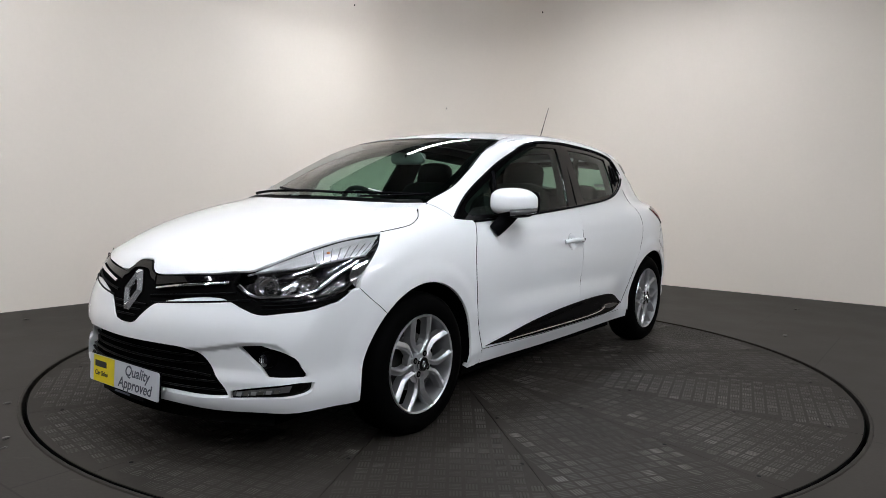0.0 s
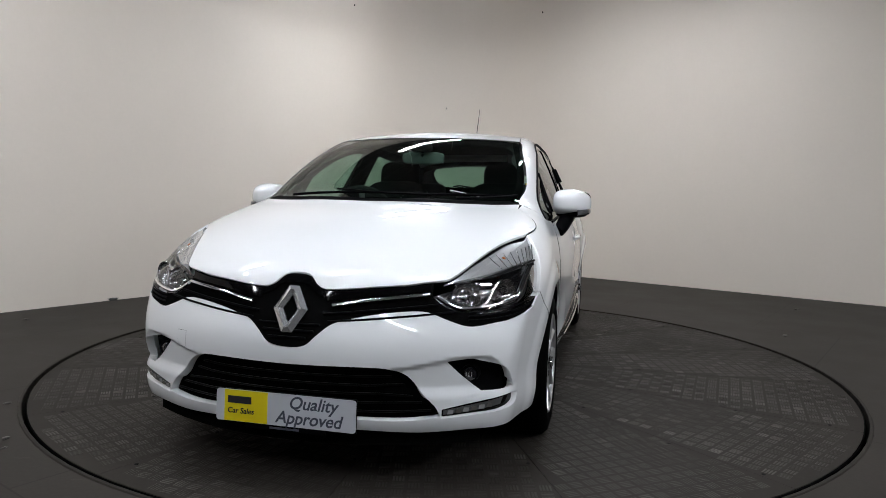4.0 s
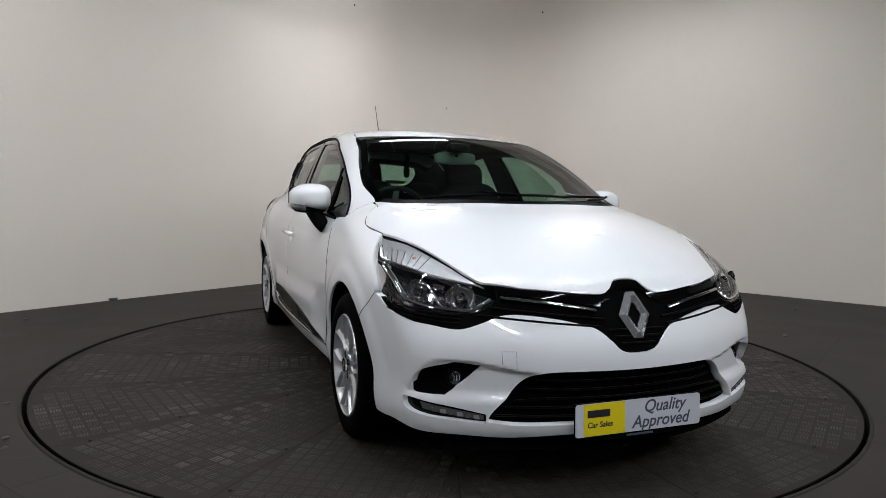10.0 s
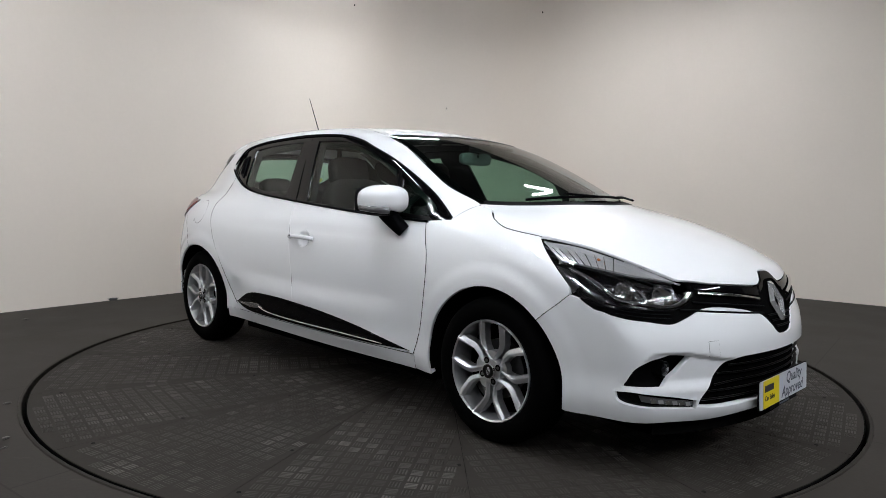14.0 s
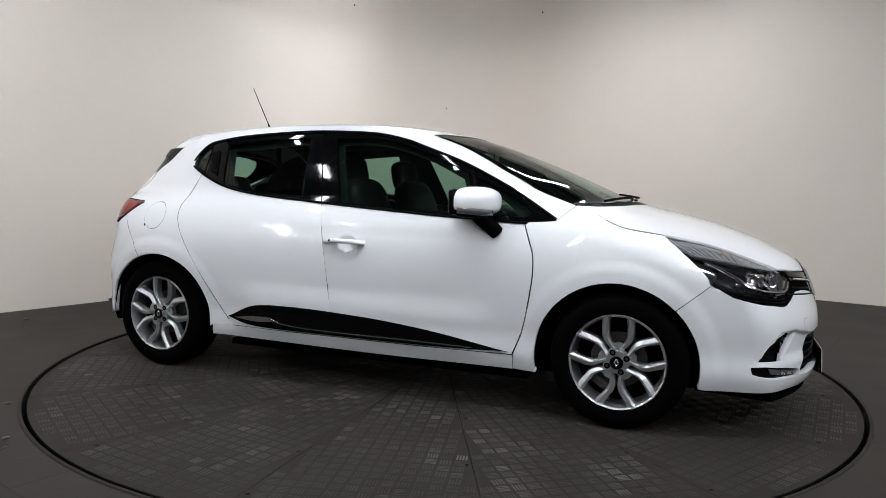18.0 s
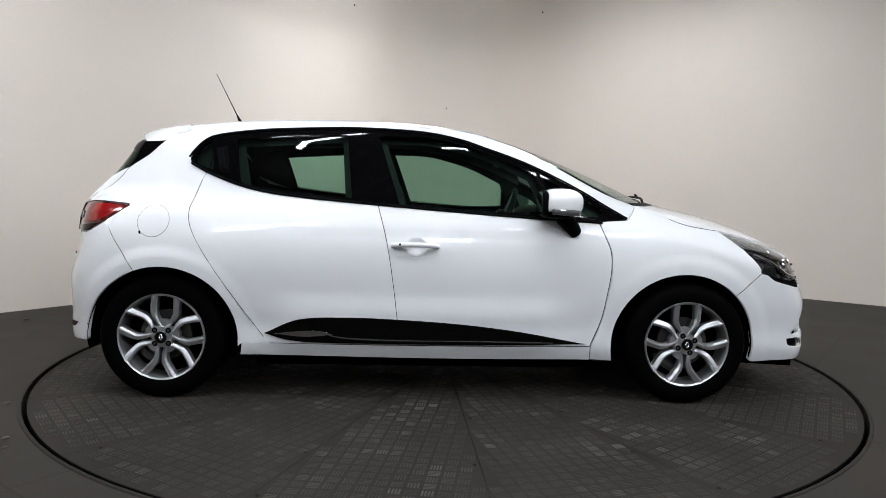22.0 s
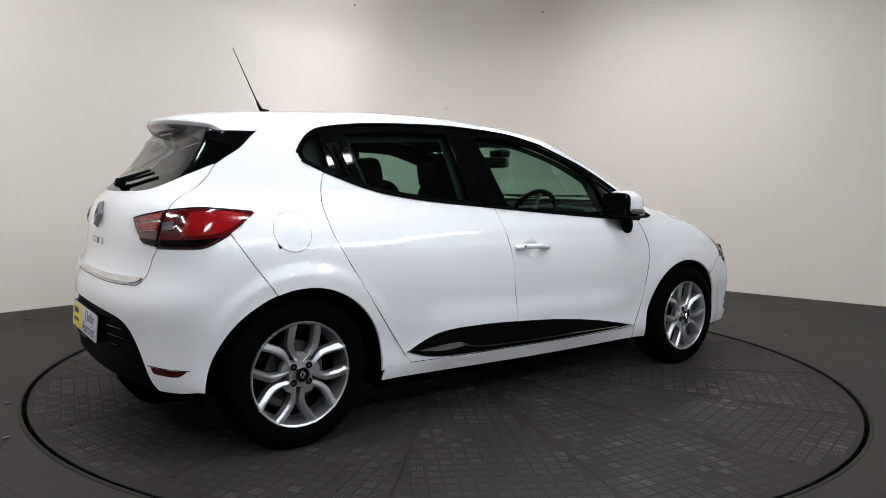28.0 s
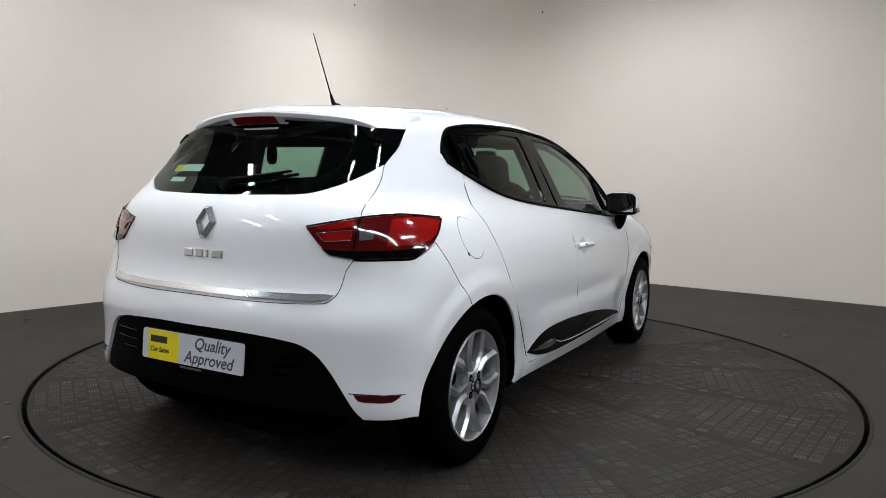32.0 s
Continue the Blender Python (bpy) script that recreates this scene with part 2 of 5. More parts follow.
# ---- panels cut from the skin ----
class Chart:
    """A way to lay the skin flat: rays that leave it once, from a point or an axis inside."""

    def __init__(self, kind, x0=0.0, sign=-1):
        self.kind, self.x0, self.sign = kind, x0, sign

    def lift(self, uv):
        uv = np.asarray(uv, float)
        u, v, n = uv[:, 0], uv[:, 1], len(uv)
        o, d = np.zeros((n, 3)), np.zeros((n, 3))
        if self.kind == "side":
            o[:, 0], o[:, 2], d[:, 1] = u, v, self.sign
            return solve(o, d, 0, 1.1)
        if self.kind == "top":
            o[:, 0], o[:, 1], o[:, 2], d[:, 2] = u, v, .5, 1
            return solve(o, d, 0, 1.2)
        o[:, 0], o[:, 2] = self.x0, v
        w = 1 if self.kind == "front" else -1
        d[:, 0], d[:, 1] = w * np.cos(u / .9), np.sin(u / .9)
        return solve(o, d, 0, 1.7)

    def drop(self, p):
        p = np.asarray(p, float)
        if self.kind == "side":
            return p[:, [0, 2]]
        if self.kind == "top":
            return p[:, [0, 1]]
        w = 1 if self.kind == "front" else -1
        return np.stack([.9 * np.arctan2(p[:, 1], w * (p[:, 0] - self.x0)), p[:, 2]], 1)


SIDE, TOP, FRONT, REAR, CORNER = Chart("side"), Chart("top"), Chart("front", 1.0), Chart("rear", -1.0), Chart("rear", -.62)


def line(how, text):
    """Points on the right flank from x,z (how 's'), y,z at the front ('f') or back ('r'), x,y from above ('t'). A star marks a corner."""
    out = []
    for w in text.split():
        a, b = (float(q) for q in w.rstrip("*").split(","))
        out.append((how, a, b, w.endswith("*")))
    return out


def place(pts):
    """The points of line() on the skin."""
    p = np.zeros((len(pts), 3))
    for i, (how, a, b, _) in enumerate(pts):
        o, d = {"s": ((a, 0, b), (0, -1, 0)), "t": ((a, b, .5), (0, 0, 1)), "f": ((1.0, a, b), (1, 0, 0)), "r": ((-1.0, a, b), (-1, 0, 0))}[how]
        p[i] = solve(np.array([o], float), np.array([d], float), 0, 1.3)[0]
    return p


def arc(cx, cz, r, a0, a1, n):
    return [("s", cx + r * math.cos(radians(a0 + (a1 - a0) * i / n)), cz + r * math.sin(radians(a0 + (a1 - a0) * i / n)), i in (0, n)) for i in range(n + 1)]


def flip(pts):
    """The same line on the other half, run backwards; only for points given by their y."""
    return [(h, -a if h in "fr" else a, -b if h == "t" else b, c) for h, a, b, c in reversed(pts)]


def rounded(uv, corner, stepsize):
    """A closed outline: a smooth curve through the points, sharp at corners, in even steps."""
    n, out = len(uv), []
    for i in range(n):
        p0, p1, p2, p3 = uv[i - 1], uv[i], uv[(i + 1) % n], uv[(i + 2) % n]
        L = np.linalg.norm(p2 - p1)
        if L < 1e-6:
            continue
        m1 = (p2 - p1) if corner[i] else (p2 - p0) / (L + np.linalg.norm(p1 - p0)) * L
        m2 = (p2 - p1) if corner[(i + 1) % n] else (p3 - p1) / (L + np.linalg.norm(p3 - p2)) * L
        k = max(1, int(math.ceil(L / stepsize)))
        for j in range(k):
            t = j / k
            out.append((2 * t ** 3 - 3 * t ** 2 + 1) * p1 + (t ** 3 - 2 * t ** 2 + t) * m1 + (3 * t ** 2 - 2 * t ** 3) * p2 + (t ** 3 - t ** 2) * m2)
    return np.array(out)


def area(uv):
    x, y = uv[:, 0], uv[:, 1]
    return .5 * np.sum(x * np.roll(y, -1) - y * np.roll(x, -1))


def inset(uv, d):
    """Moves a closed outline inwards by d (outwards below zero)."""
    e = np.roll(uv, -1, 0) - uv
    e /= np.maximum(np.linalg.norm(e, axis=1), 1e-9)[:, None]
    nrm = np.stack([-e[:, 1], e[:, 0]], 1) * (1 if area(uv) > 0 else -1)
    m = nrm + np.roll(nrm, 1, 0)
    m /= np.maximum(np.linalg.norm(m, axis=1), .5)[:, None]
    return uv + m * d


def within(p, poly):
    a, b = poly, np.roll(poly, -1, 0)
    x, y = p[:, 0:1], p[:, 1:2]
    hit = ((a[:, 1] > y) != (b[:, 1] > y)) & (x < (b[:, 0] - a[:, 0]) * (y - a[:, 1]) / np.where(b[:, 1] == a[:, 1], 1e-12, b[:, 1] - a[:, 1]) + a[:, 0])
    return hit.sum(1) % 2 == 1


def far_from(p, poly, d):
    a, b = poly, np.roll(poly, -1, 0)
    ab = b - a
    keep = np.ones(len(p), bool)
    for i in range(0, len(p), 400):
        q = p[i:i + 400, None, :]
        t = np.clip(((q - a) * ab).sum(2) / np.maximum((ab * ab).sum(1), 1e-12), 0, 1)
        keep[i:i + 400] = np.linalg.norm(q - a - t[..., None] * ab, axis=2).min(1) > d
    return keep


def mesh_object(name, verts, faces, mat, parent=None, nrm=None, smooth=True):
    me = bpy.data.meshes.new(name)
    me.from_pydata([tuple(v) for v in verts], [], [tuple(int(i) for i in f) for f in faces])
    me.update()
    if smooth:
        me.polygons.foreach_set("use_smooth", [True] * len(me.polygons))
    if nrm is not None:
        me.normals_split_custom_set_from_vertices([tuple(v) for v in nrm])
    me.materials.append(mat)
    ob = new(name, me)
    ob.parent = parent
    return ob


def cut(outline, chart, holes=(), res=.03, gap=.002, ring=0.0):
    """Triangles of the skin within an outline less its holes, in the chart: flat points, triangles, the loops of the edge."""
    loops = []
    for k, lp in enumerate((outline, *holes)):
        uv = rounded(chart.drop(place(lp)), [c for *_, c in lp], res)
        loops.append(inset(uv, gap if k == 0 else -gap))
    if ring:
        loops.append(inset(loops[0], ring))
    lo, hi = loops[0].min(0), loops[0].max(0)
    gx, gy = np.meshgrid(np.arange(lo[0] + res / 2, hi[0], res), np.arange(lo[1] + res / 2, hi[1], res))
    g = np.stack([gx.ravel(), gy.ravel()], 1)
    keep = within(g, loops[0])
    for h in loops[1:]:
        keep &= ~within(g, h)
    g = g[keep]
    for lp in loops:
        g = g[far_from(g, lp, res * .45)]
    pts, edges, base = [], [], 0
    for lp in loops:
        pts.append(lp)
        edges += [(base + i, base + (i + 1) % len(lp)) for i in range(len(lp))]
        base += len(lp)
    pts = np.concatenate(pts + [g])
    from_cdt = delaunay_2d_cdt([Vector(p) for p in pts], edges, [], 0, 1e-7)
    uv = np.array([tuple(p) for p in from_cdt[0]])
    tri = np.array([f for f in from_cdt[2] if len(f) == 3], int)
    c = uv[tri].mean(1)
    ok = within(c, loops[0])
    for h in loops[1:]:
        ok &= ~within(c, h)
    return uv, tri[ok], loops


def panel(name, mat, outline, chart, parent, holes=(), off=0.0, gap=.002, rim=.012, res=.03, mirror=False, label="", shape=None, ring=0.0):
    """A sheet of the skin as one mesh with turned-in edges; off lifts it from the skin. mirror: the other flank's twin."""
    uv, tri, loops = cut(outline, chart, holes, res, gap, ring)
    p = chart.lift(uv)
    n = normals(p)
    if shape is not None:
        p, n = shape(p, n)
    p = p + off * n
    a, b, c = p[tri[:, 0]], p[tri[:, 1]], p[tri[:, 2]]
    turned = (np.cross(b - a, c - a) * n[tri[:, 0]]).sum(1) < 0
    tri[turned] = tri[turned][:, ::-1]
    verts, nrm, faces = list(p), list(n), [tuple(t) for t in tri]
    if rim:
        cnt = {}
        for t in tri:
            for i in range(3):
                e = (t[i], t[(i + 1) % 3])
                cnt[e] = cnt.get(e, 0) + 1
        ring = {}
        for (i, j) in [e for e in cnt if (e[1], e[0]) not in cnt]:
            out = np.cross(p[j] - p[i], n[i])
            out /= max(np.linalg.norm(out), 1e-9)
            ids = []
            for k in (i, j):
                if k not in ring:
                    ring[k] = (len(verts), len(verts) + 1)
                    verts += [p[k], p[k] - rim * n[k]]
                    nrm += [n[k] * .55 + out * .6, out]
                ids.append(ring[k])
            faces.append((ids[0][1], ids[1][1], ids[1][0], ids[0][0]))
    verts, nrm = np.array(verts), np.array(nrm)
    nrm /= np.maximum(np.linalg.norm(nrm, axis=1), 1e-9)[:, None]
    if mirror:
        verts, nrm = verts * (1, -1, 1), nrm * (1, -1, 1)
        faces = [f[::-1] for f in faces]
    ob = mesh_object(name, verts, faces, mat, parent, nrm)
    return tagged(ob, label) if label else ob

# ---- the room ----
def part(name, bm, mat, parent=None, label="", smooth=False, bevel=0.0):
    """Links a bmesh as one mesh object under a thing or a part."""
    if bevel:
        bmesh.ops.bevel(bm, geom=bm.edges[:], offset=bevel, segments=2, affect="EDGES", profile=.6)
    bmesh.ops.recalc_face_normals(bm, faces=bm.faces[:])
    me = bpy.data.meshes.new(name)
    bm.to_mesh(me)
    bm.free()
    if smooth:
        me.polygons.foreach_set("use_smooth", [True] * len(me.polygons))
        me.set_sharp_from_angle(angle=radians(38))
    me.materials.append(mat)
    ob = new(name, me)
    ob.parent = parent
    return tagged(ob, label) if label else ob


def box(bm, cx, cy, cz, sx, sy, sz, m=Matrix()):
    r = bmesh.ops.create_cube(bm, size=1.0, matrix=m @ Matrix.LocRotScale((cx, cy, cz), None, (sx, sy, sz)))
    return r["verts"]


def tube(bm, a, b, r0, r1=None, seg=16):
    """A round bar from a to b."""
    a, b = Vector(a), Vector(b)
    m = Matrix.Translation((a + b) / 2) @ (b - a).to_track_quat("Z", "Y").to_matrix().to_4x4()
    bmesh.ops.create_cone(bm, cap_ends=True, segments=seg, radius1=r0, radius2=r0 if r1 is None else r1, depth=(b - a).length, matrix=m)


def empty(name, parent=None):
    ob = new(name)
    ob.empty_display_size = .2
    ob.parent = parent
    return ob


RAD = 2.262           # turntable
TURN = radians(-36)   # the room's axes against the camera's
E1 = Vector((math.cos(TURN), math.sin(TURN), 0))
E2 = Vector((math.sin(TURN - radians(1.0)), -math.cos(TURN - radians(1.0)), 0))
CORNER_AT = Vector((-.09, 5.75, 0))
BEND, HIGH, LONG1, LONG2 = 1.1, 4.0, 11.0, 12.5


def room_point(a, b, z=0.0):
    return CORNER_AT + E1 * a + E2 * b + Vector((0, 0, z))


def wall_plan():
    """The foot of the two painted walls, rounded where they meet."""
    pts = [room_point(0, LONG2 - i * (LONG2 - BEND) / 12) for i in range(12)]
    for i in range(17):
        a = radians(180 - 90 * i / 16)
        pts.append(room_point(BEND + BEND * math.cos(a), BEND - BEND * math.sin(a)))
    pts += [room_point(BEND + (i + 1) * (LONG1 - BEND) / 12, 0) for i in range(12)]
    return pts


def build_room():
    plan = wall_plan()
    v, f = [], []
    n = len(plan)
    for d, z in ((0, 0), (0, HIGH)):
        v += [tuple(p + Vector((0, 0, z))) for p in plan]
    out = []
    for i, p in enumerate(plan):
        t = plan[min(i + 1, n - 1)] - plan[max(i - 1, 0)]
        nr = Vector((-t.y, t.x, 0)).normalized()
        out.append(p + nr * .15)
    for z in (0, HIGH):
        v += [tuple(p + Vector((0, 0, z))) for p in out]
    for i in range(n - 1):
        f += [(i, i + 1, n + i + 1, n + i), (2 * n + i + 1, 2 * n + i, 3 * n + i, 3 * n + i + 1), (n + i, n + i + 1, 3 * n + i + 1, 3 * n + i)]
    w = mesh_object("wall_studio", v, f, WALLPAINT)
    w.data.set_sharp_from_angle(angle=radians(40))
    tagged(w, "off-white painted wall with a rounded corner", "wall", kind="structure")
    # two unseen walls, kept dark so that glass and trim reflect little
    for name, a, b in (("wall_east", room_point(LONG1, 0), room_point(LONG1, LONG2)), ("wall_south", room_point(0, LONG2), room_point(LONG1, LONG2))):
        bm = bmesh.new()
        mid, d = (a + b) / 2, b - a
        box(bm, 0, 0, HIGH / 2, d.length, .15, HIGH, Matrix.Translation(mid) @ Matrix.Rotation(math.atan2(d.y, d.x), 4, "Z"))
        tagged(part(name, bm, BACKWALL), "unseen dark grey wall, added to close the studio and darken reflections", "wall", kind="structure")
    # floor: one sheet round the turntable's pit
    v, f, k = [], [], 96
    rad = [RAD + .017, RAD + .3, RAD + 1.0, RAD + 2.2, 7.0, 16.0]
    for r in rad:
        v += [(r * math.cos(2 * math.pi * i / k), r * math.sin(2 * math.pi * i / k), 0) for i in range(k)]
    v += [((RAD + .017) * math.cos(2 * math.pi * i / k), (RAD + .017) * math.sin(2 * math.pi * i / k), -.12) for i in range(k)]
    for j in range(len(rad) - 1):
        f += [(j * k + i, (j + 1) * k + i, (j + 1) * k + (i + 1) % k, j * k + (i + 1) % k) for i in range(k)]
    b = len(rad) * k
    f += [(i, (i + 1) % k, b + (i + 1) % k, b + i) for i in range(k)]
    tagged(mesh_object("floor", v, f, FLOOR, smooth=False), "dark grey worn sheet floor round the turntable", "floor", kind="structure")
    bm = bmesh.new()
    bmesh.ops.create_circle(bm, cap_ends=True, segments=64, radius=RAD + .05, matrix=Matrix.Translation((0, 0, -.12)))
    tagged(part("floor_pit", bm, DARK), "black pit below the turntable", "pit", kind="structure")
    v, f = [], []
    for r, z in ((RAD + .017, -.02), (RAD + .017, .0035), (RAD + .020, .005), (RAD + .030, .005), (RAD + .034, 0)):
        v += [(r * math.cos(2 * math.pi * i / k), r * math.sin(2 * math.pi * i / k), z) for i in range(k)]
    for j in range(4):
        f += [(j * k + i, (j + 1) * k + i, (j + 1) * k + (i + 1) % k, j * k + (i + 1) % k) for i in range(k)]
    tagged(mesh_object("floor_rim", v, f, TREAD, smooth=False), "worn steel rim of the turntable pit", "rim", kind="structure")
    # ceiling: corrugated sheets
    v, f = [], []
    n = int(LONG1 / .075)
    for i in range(n + 1):
        z = HIGH + (.03 if i % 4 in (1, 2) else 0)
        for bb in (-.3, LONG2 + .3):
            v.append(tuple(room_point(i * LONG1 / n, bb, z)))
    f = [(2 * i, 2 * i + 1, 2 * i + 3, 2 * i + 2) for i in range(n)]
    tagged(mesh_object("ceiling", v, f, CEIL, smooth=False), "dark grey corrugated metal ceiling", "ceiling", kind="structure")


def ceiling_light(at, turn, length, width):
    """A batten with a lit diffuser, hung on two rods; some are added only as fill."""
    root = empty("ceiling_light")
    bm = bmesh.new()
    box(bm, 0, 0, .035, length, width, .05)
    part("housing", bm, HOUSING, root, bevel=.004)
    bm = bmesh.new()
    box(bm, 0, 0, 0, length * .985, width * .86, .03)
    part("diffuser", bm, TUBE, root, "lit white diffuser", bevel=.006)
    for sx in (-1, 1):
        bm = bmesh.new()
        tube(bm, (sx * length * .36, 0, .06), (sx * length * .36, 0, HIGH - at[2] + .01), .006, seg=8)
        part("rod", bm, HOUSING, root)
    root.matrix_basis = pose(*at, 0, 0, turn)
    return tagged(root, "white batten light with a lit diffuser, hung out of view; some added as fill", "ceiling light", group="ceiling lights")


# x, y, height, turn, length, width
# lamps with y below -3.5 are unseen, added only to fill the light
LAMPS = [(-.3, 2.8, 3.15, 52, 1.3, .080), (1.68, 2.15, 3.4, 54, 1.6, .086), (-2.5, -.45, 3.3, 54, 1.15, .050), (-3.1, -1.58, 3.3, 54, .36, .10), (-.95, -1.6, 3.3, 62, 1.3, .064), (.23, -1.85, 3.3, 54, .45, .14), (1.38, -2.15, 3.3, 54, .45, .16), (-4.3, -3.4, 3.3, 54, 1.1, .11), (-1.6, -4.2, 3.3, 54, 1.8, .05), (1.9, -4.3, 3.3, 54, 1.8, .05), (4.9, -2.6, 3.1, 54, 1.8, .13), (3.7, -4.3, 3.1, 54, 1.8, .05), (-6.3, -3.9, 3.1, 54, 1.8, .03), (.3, -6.2, 3.3, -36, 1.8, .06)]


def build_turntable():
    """A steel disc covered by sixteen tread-plate wedges, each with its raised bars."""
    root = empty("turntable")
    v, f, k = [], [], 128
    for rr, z in ((RAD, -.06), (RAD, -.007), (RAD - .003, -.004), (0, -.004)):
        v += [(rr * math.cos(2 * math.pi * i / k), rr * math.sin(2 * math.pi * i / k), z) for i in range(k)]
    for j in range(3):
        f += [(j * k + i, j * k + (i + 1) % k, (j + 1) * k + (i + 1) % k, (j + 1) * k + i) for i in range(k)]
    mesh_object("disc", v, f, DARK, root, smooth=False)
    half, edge, cell = radians(11.25), .0012, .058

    def wedge(seed):
        """One sheet; its bars are worn low in patches that differ from sheet to sheet."""
        n = 10
        rim = [(RAD - .006) * np.array((math.cos(-half + 2 * half * i / n), math.sin(-half + 2 * half * i / n))) for i in range(n + 1)]
        flat = [np.array((.012, 0.0))] + [q - np.sign(q[1]) * edge * np.array((0, 1)) if i in (0, n) else q for i, q in enumerate(rim)]
        vs = [(q[0], q[1], 0.0) for q in flat] + [(q[0], q[1], -.004) for q in flat]
        m = len(flat)
        fs = [tuple(range(m))] + [(i, i + m, (i + 1) % m + m, (i + 1) % m) for i in range(m)]
        for i in range(2, int(RAD / cell) + 1):
            for j in range(-8, 9):
                cx, cy = i * cell, j * cell
                if math.hypot(cx, cy) > RAD - .05 or abs(cy) + .026 > cx * math.tan(half) - .002:
                    continue
                left = noise.noise(Vector((cx * 2.1 + 11 * seed, cy * 2.1, 3.7 * seed))) + .35 * noise.noise(Vector((cx * 9, cy * 9 + 5 * seed, 0)))
                tall, lie = .0003 + .0011 * min(1.0, max(0.0, (left + .30) / .55)), (i + j) % 2
                for q in range(4):
                    o, lx, ly, at = (q - 1.5) * .0118, .0225, .0036, len(vs)
                    for w, z in ((1.0, 0.0), (.55, tall)):
                        for sx, sy in ((-1, -1), (1, -1), (1, 1), (-1, 1)):
                            px, py = sx * lx * (1 if w == 1 else .86), sy * ly * w + o
                            vs.append((cx + (px if lie else py), cy + (py if lie else px), z))
                    fs += [(at, at + 1, at + 5, at + 4), (at + 1, at + 2, at + 6, at + 5), (at + 2, at + 3, at + 7, at + 6), (at + 3, at, at + 4, at + 7), (at + 4, at + 5, at + 6, at + 7)]
        ob = mesh_object("tread_plate", vs, fs, TREAD, root, smooth=False)
        ob.data.materials.append(BARS)
        ob.data.polygons.foreach_set("material_index", [0] * (1 + m) + [1] * (len(fs) - 1 - m))
        return ob

    sheets = [wedge(seed) for seed in range(1, 5)]
    for i in range(16):
        ob = sheets[i] if i < 4 else sheets[(i * 3 + i // 4) % 4].copy()
        if i >= 4:
            scene.collection.objects.link(ob)
        ob.rotation_euler = (0, 0, radians(13.75 + 22.5 * i))
    for i in range(16):
        for r, turn in ((1.18, 1.1), (2.12, .6), (1.72, -.7)):
            bm = bmesh.new()
            a = radians(2.5 + 22.5 * i + turn)
            tube(bm, (r * math.cos(a), r * math.sin(a), -.003), (r * math.cos(a), r * math.sin(a), .0012), .010, .008, 10)
            part("countersunk_screw", bm, SATIN, root)
    return tagged(root, "round steel turntable with worn tread-plate surface", "turntable")


def build_clutter():
    """Screws left in the wall, crumbs of dirt by the wall and on the floor."""
    for x, y, z in ((-1.19, 4.29, 3.26), (1.155, 4.84, 3.36), (-.055, 5.28, 2.17)):
        bm = bmesh.new()
        p = Vector((x, y, z))
        d = (Vector((0, 0, z)) - p).normalized()
        tube(bm, p - d * .04, p + d * .03, .010, .007, 10)
        tagged(part("wall_screw", bm, SATIN), "small dark screw stuck in the painted wall", "screw", group="wall screws")
    rng = random.Random(7)
    for x, y, s in ((-3.04, 1.88, .05), (-3.0, 2.02, .03), (-1.72, -1.66, .010), (-2.06, -1.11, .012), (-1.78, -1.56, .014), (2.58, .93, .02), (3.3, 2.2, .02), (-3.2, .9, .018)):
        bm = bmesh.new()
        bmesh.ops.create_icosphere(bm, subdivisions=2, radius=s)
        for q in bm.verts:
            q.co = Vector((q.co.x * (1 + rng.random() * .8), q.co.y * (.5 + rng.random() * .5), q.co.z * .35 + s * .2))
            q.co.z = max(q.co.z, 0)
        ob = part("dirt_crumb", bm, STEEL)
        ob.matrix_basis = pose(x, y, 0, 0, 0, rng.random() * 180)
        tagged(ob, "small grey crumb of dirt on the floor", "dirt", group="dirt crumbs")

# ---- the car's outlines (right flank) ----
ARCH_F, ARCH_R, ARCH = (1.278, .292), (-1.284, .292), .362


def rear_arch(a):
    """The rear arch's radius at a degrees; it opens towards the bumper."""
    return ARCH + .022 * max(0.0, (a - 125) / 57)


WIN_LOW = line("s", ".86,.904 .48,.922 .08,.948 -.25,.971 -.37,.980 -.62,1.000 -.80,1.022 -.95,1.055 -1.10,1.110 -1.205,1.160")
WIN_TOP = line("s", "-1.220,1.185 -1.195,1.225 -1.15,1.272 -1.08,1.302 -.87,1.332 -.60,1.348 -.37,1.354 -.05,1.340 .15,1.304 .27,1.265 .47,1.195 .64,1.118 .78,1.046 .88,.985 .990,.920*")
HOOD_LINE = line("s", "1.462,.868* 1.30,.893 1.21,.925 1.13,.965") + line("t", "1.052,-.648*")
HOOD_FRONT = line("f", "0,.743 -.045,.737 -.075,.708 -.115,.690 -.232,.697 -.381,.709 -.475,.722*")
LAMP_TOP = line("f", "-.475,.722* -.525,.731 -.580,.780") + line("s", "1.612,.841 1.462,.868*")
LAMP_LOW = line("s", "1.462,.868* 1.585,.767 1.655,.695 1.70,.655* 1.82,.632") + line("f", "-.674,.618 -.582,.623 -.515,.645 -.475,.680*")
GRILLE_LOW = line("s", "1.70,.655* 1.744,.626 1.86,.595") + line("f", "-.690,.585 -.605,.575 -.532,.598 -.465,.624 -.393,.626 -.29,.614 -.218,.599 -.155,.580 -.105,.540 -.068,.507 0,.497")
GRILLE_MOUTH = line("f", "0,.440 -.30,.440 -.365,.432 -.415,.405 -.465,.347 -.510,.298 -.524,.268* -.42,.258 -.25,.262 0,.266")
FOG = line("f", "-.540,.455* -.62,.462") + line("s", "1.965,.457 1.915,.425 1.865,.350*") + line("f", "-.651,.352* -.595,.398")
